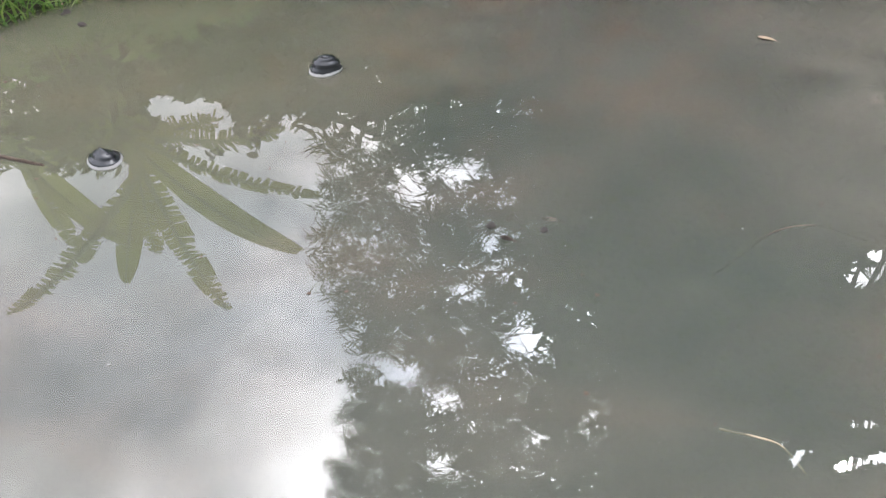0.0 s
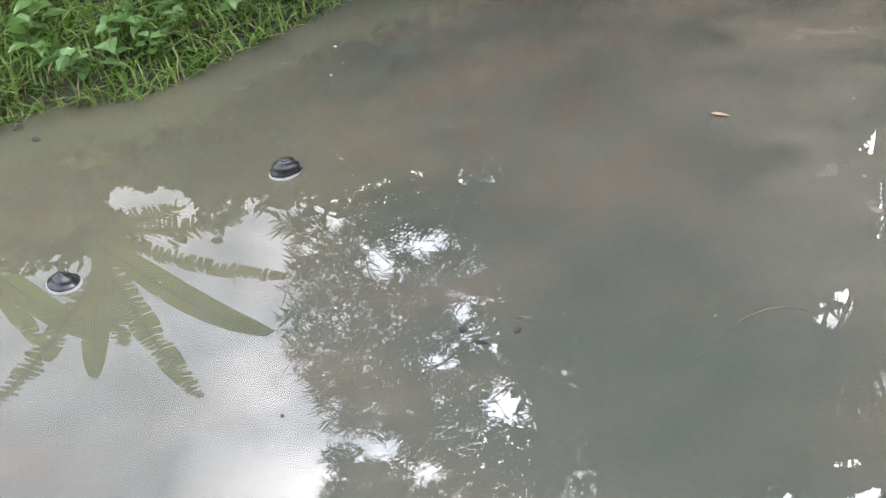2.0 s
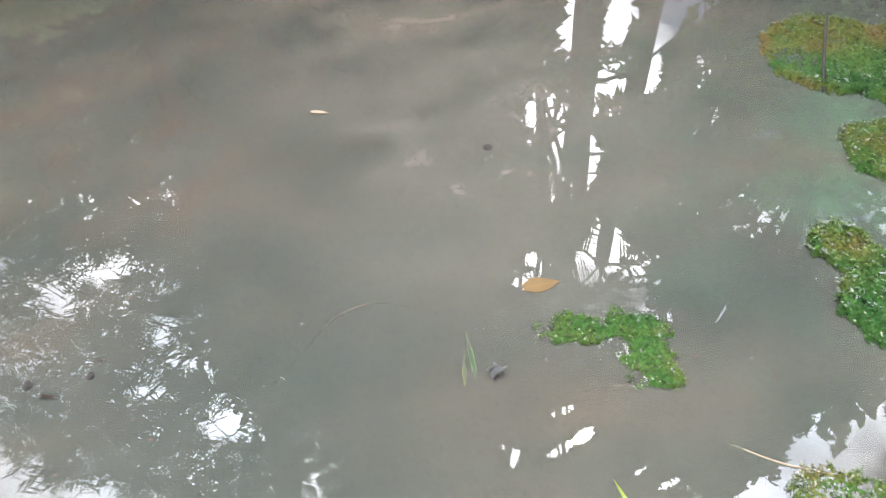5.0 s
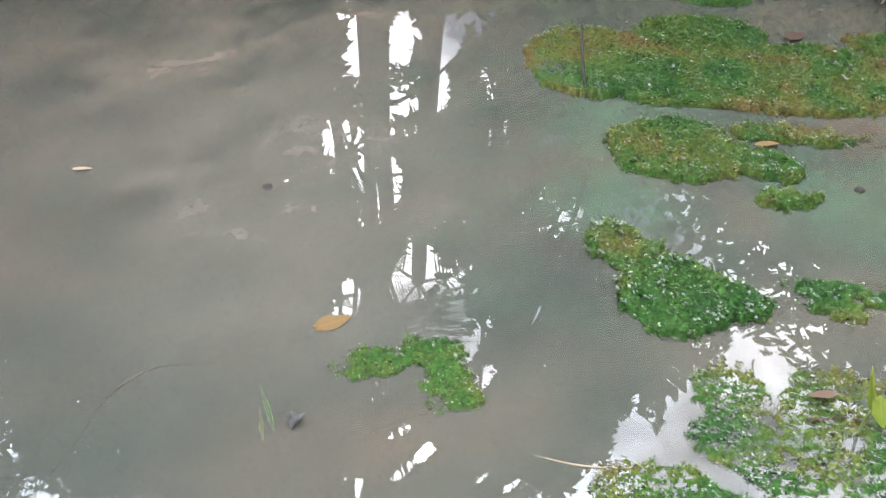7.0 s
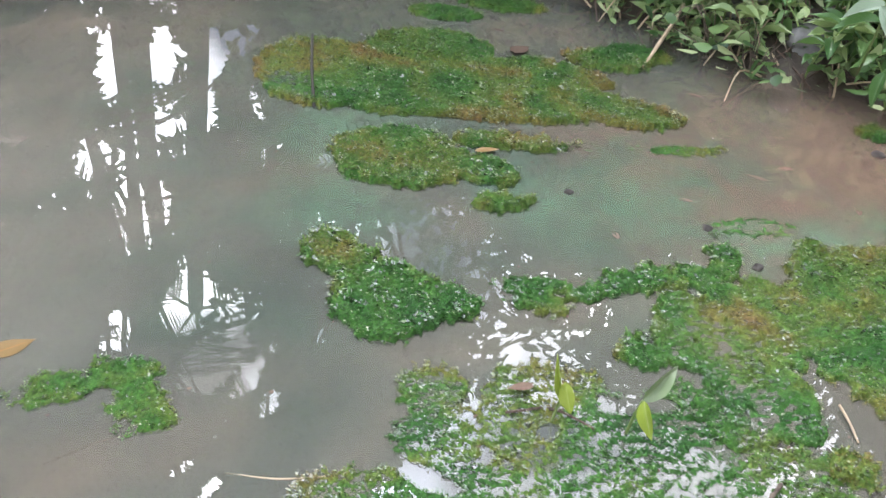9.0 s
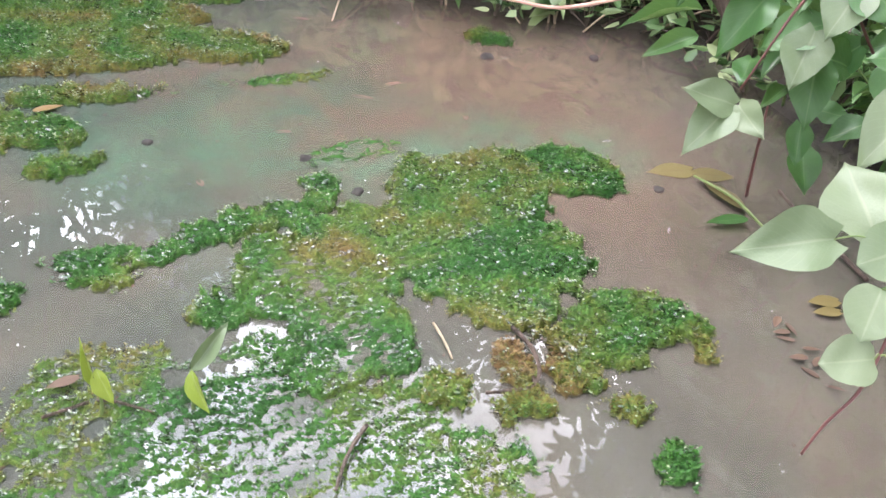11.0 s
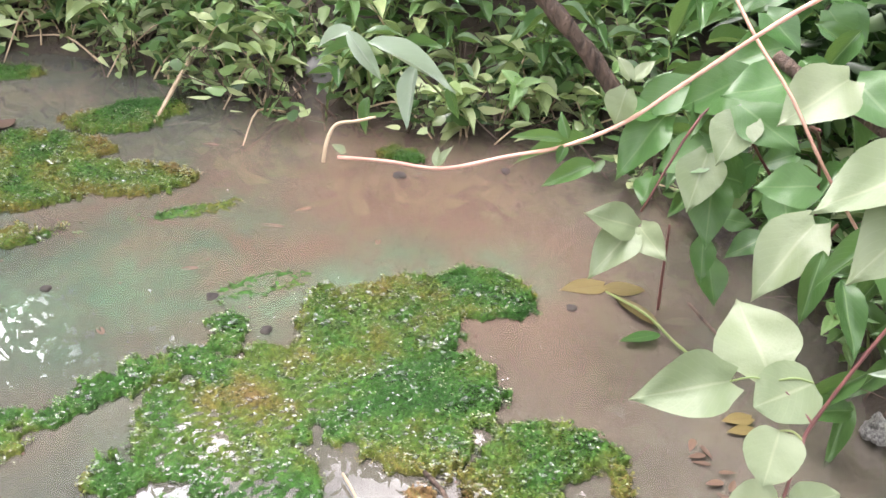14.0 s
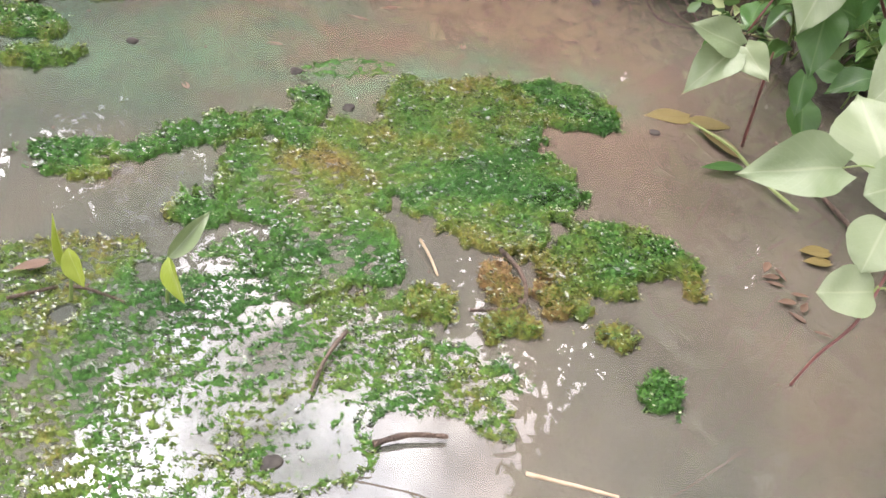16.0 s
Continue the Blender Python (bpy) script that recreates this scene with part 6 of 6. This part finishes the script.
# a scrap of netting and a feather-leaved weed at the water's edge
def net_scrap(label, x, y, z, r, high, material, seed):
    bm = bmesh.new()
    bmesh.ops.create_icosphere(bm, subdivisions=4, radius=r)
    for w in bm.verts:
        k = 1 + 0.55 * noise.noise(w.co * (1.3 / r) + Vector((seed, 0, 0))) + 0.35 * abs(noise.noise(w.co * (3.4 / r))) - 0.15 * abs(noise.noise(w.co * (7 / r)))
        w.co = Vector((w.co.x * k * 0.7, w.co.y * k * 1.1, w.co.z * k * high))
    ob = part("net_scrap", bm, material)
    ob.matrix_basis = pose(x, y, z, 12, 0, seed * 40)
    return tagged(ob, label, "netting")


net_scrap("crumpled pale grey netting at the water's edge", 2.06, -0.57, 0.022, 0.024, 0.95, NET, 3)
net_scrap("heap of black netting on the muddy bank", 2.13, -0.66, 0.01, 0.075, 0.40, BLACK_NET, 7)
feather = thing("weed", (1.98, -0.62, 0.10), "weed with pale feathered leaves over the water", "weed")
hang("stem", tube([(2.02, -0.70, 0.10), (1.88, -0.56, 0.27), (1.768, -0.546, 0.323), (1.768, -0.48, 0.311)], 0.0022, 0.0010, 7), GREEN_STEM, feather, Matrix.Identity(4))
for b, t in (((1.772, -0.482, 0.311), (1.768, -0.455, 0.334)), ((1.773, -0.49, 0.314), (1.769, -0.466, 0.343)), ((1.77, -0.502, 0.316), (1.77, -0.482, 0.352)), ((1.77, -0.483, 0.310), (1.756, -0.44, 0.307)), ((1.768, -0.493, 0.312), (1.743, -0.468, 0.298)),
             ((1.766, -0.498, 0.313), (1.739, -0.484, 0.298)), ((1.765, -0.511, 0.316), (1.734, -0.504, 0.300)), ((1.77, -0.514, 0.318), (1.773, -0.502, 0.358))):
    vine_leaf(feather, b, t, 0.012, PALE_LANCE, face=TO_EYE)
vine_leaf(feather, (1.759, -0.482, 0.290), (1.717, -0.481, 0.261), 0.026, SPROUT_LEAF, face=TO_EYE, stalk=(1.782, -0.525, 0.284))

thicket = thing("weed_clump", (2.25, -0.62, 0.05), "clump of tall weeds with narrow glossy leaves at the water's edge", "weed")
for k in range(150):
    q = Vector((fill.uniform(1.95, 2.6), fill.uniform(-0.95, -0.50), 0))
    if pool_distance(np.array([q.x]), np.array([q.y]))[0] < -0.12:
        continue
    q.z = fill.uniform(0.06, 0.45)
    way = Vector((fill.uniform(-1.0, 0.3), fill.uniform(-0.7, 0.9), fill.uniform(-0.8, 0.3))).normalized()
    vine_leaf(thicket, q, q + way * fill.uniform(0.09, 0.15), fill.uniform(0.026, 0.042), LANCE_LEAF)
for k in range(14):
    q = Vector((fill.uniform(2.15, 2.55), fill.uniform(-0.8, -0.55), 0.03))
    hang("stem", tube([q, q + Vector((fill.uniform(-0.1, 0.0), fill.uniform(-0.04, 0.04), 0.2)), q + Vector((fill.uniform(-0.2, 0.0), fill.uniform(-0.1, 0.1), 0.38))], 0.003, 0.0015, 6), GREEN_STEM, thicket, Matrix.Identity(4))

near = thing("climbing_plant", (1.75, -0.62, 0.62), "broad pale vine leaves hanging close over the water", "climbing plant")
hang("stem", tube([(2.2, -0.9, 0.2), (1.9, -0.75, 0.6), (1.70, -0.50, 0.68), (1.63, -0.37, 0.62)], 0.0035, 0.002, 7), RED_STEM, near, Matrix.Identity(4))
vine_leaf(near, (1.615, -0.385, 0.620), (1.545, -0.290, 0.580), 0.070)
vine_leaf(near, (1.605, -0.400, 0.600), (1.530, -0.335, 0.530), 0.080)

tall = thing("weed", (2.46, 0.45, 0.06), "tall weed with long pale lance-shaped leaves at the water's edge", "weed")
hang("stem", tube([(2.75, 0.60, 0.08), (2.55, 0.54, 0.25), (2.40, 0.50, 0.36), (2.35, 0.49, 0.37)], 0.0035, 0.002, 7), GREEN_STEM, tall, Matrix.Identity(4))
hang("stem", tube([(2.78, 0.38, 0.08), (2.55, 0.38, 0.22), (2.42, 0.40, 0.31), (2.37, 0.41, 0.33)], 0.003, 0.002, 7), GREEN_STEM, tall, Matrix.Identity(4))
for b, t, w, mat in (((2.352, 0.500, 0.367), (2.352, 0.420, 0.285), 0.036, PALE_LANCE), ((2.364, 0.462, 0.350), (2.372, 0.272, 0.302), 0.042, PALE_LANCE), ((2.36, 0.49, 0.368), (2.345, 0.572, 0.335), 0.030, PALE_LANCE), ((2.385, 0.365, 0.32), (2.330, 0.360, 0.205), 0.040, PALE_LANCE),
                     ((2.405, 0.300, 0.285), (2.390, 0.270, 0.225), 0.022, LANCE_LEAF), ((2.340, 0.44, 0.250), (2.305, 0.438, 0.185), 0.026, LANCE_LEAF), ((2.45, 0.42, 0.33), (2.42, 0.33, 0.36), 0.03, LANCE_LEAF), ((2.48, 0.52, 0.30), (2.42, 0.60, 0.28), 0.03, LANCE_LEAF)):
    vine_leaf(tall, b, t, w, mat)
twig("branch", "weathered woody branch leaning over the bank", [(2.80, 0.32, 0.46), (2.82, 0.215, 0.373), (2.857, 0.091, 0.256), (2.874, -0.033, 0.117), (2.88, -0.10, 0.03)], 0.020, 0.024, DEAD_WOOD, "branch")
twig("branch", "broken woody branch among the vine leaves", [(2.118, -0.259, 0.546), (2.088, -0.313, 0.524), (2.044, -0.383, 0.512), (2.1, -0.55, 0.42), (2.3, -0.8, 0.24)], 0.010, 0.013, DEAD_WOOD, "branch")
twig("stem", "pale creeping stem reaching out over the water", [(2.47, 1.04, 0.004), (2.60, 1.07, 0.05), (2.72, 1.10, 0.09), (2.85, 1.15, 0.12)], 0.005, 0.006, STRAW, "stem")

for label, x, y, z, r in (("pale grey rock on the muddy bank", 2.95, 1.55, 0.10, 0.14), ("pale grey rock on the muddy bank", 2.93, 1.05, 0.08, 0.11), ("pale grey rock on the muddy bank", 2.90, 0.78, 0.07, 0.09), ("pale stone at the grass edge", -1.34, 1.93, 0.05, 0.05)):
    bm = bmesh.new()
    bmesh.ops.create_icosphere(bm, subdivisions=4, radius=r)
    for w in bm.verts:
        k = 1 + 0.4 * noise.noise(w.co * (2.2 / r) * 0.5 + Vector((x * 7, y * 7, 0))) + 0.12 * noise.noise(w.co * 6 / r)
        w.co = Vector((w.co.x * k * 1.2, w.co.y * k, w.co.z * k * 0.6))
    ob = part("rock", bm, STONE)
    ob.matrix_basis = pose(x, y, z, 0, 0, rng.uniform(0, 360))
    tagged(ob, label, "rock", "rocks on the banks")


# ---- specks on the water ----
def specks(name, label, n, size, material, seed, box):
    r = np.random.default_rng(seed)
    x, y = r.uniform(box[0], box[1], n), r.uniform(box[2], box[3], n)
    keep = pool_distance(x, y) < -0.03
    x, y = x[keep], y[keep]
    n = len(x)
    s, a = size * r.uniform(0.3, 1.6, n), r.uniform(0, 6.283, n)
    sides = 6
    ring = np.arange(sides) * 2 * np.pi / sides
    rad = s[:, None] * r.uniform(0.5, 1.1, (n, sides))
    v = np.stack((x[:, None] + np.cos(ring + a[:, None]) * rad * 1.5, y[:, None] + np.sin(ring + a[:, None]) * rad, np.full((n, sides), 0.0012)), -1)
    top = np.stack((x, y, np.full(n, 0.0028)), -1)[:, None]
    v = np.concatenate((v, top), 1).reshape(-1, 3)
    i = np.arange(n) * (sides + 1)
    f = np.concatenate([np.stack((i + k, i + (k + 1) % sides, i + sides), -1) for k in range(sides)])
    tagged(part(name, mesh_from(name, v, f), material), label, "debris", kind="stuff")


specks("pale_specks", "tiny pale specks afloat on the water", 150, 0.0014, PALE_GREY, 600, (-1.4, 3.0, 0.4, 2.9))
specks("brown_specks", "tiny brown bits of litter afloat on the water", 500, 0.0022, BROWN_LEAF, 601, (-1.6, 3.0, -0.8, 2.9))
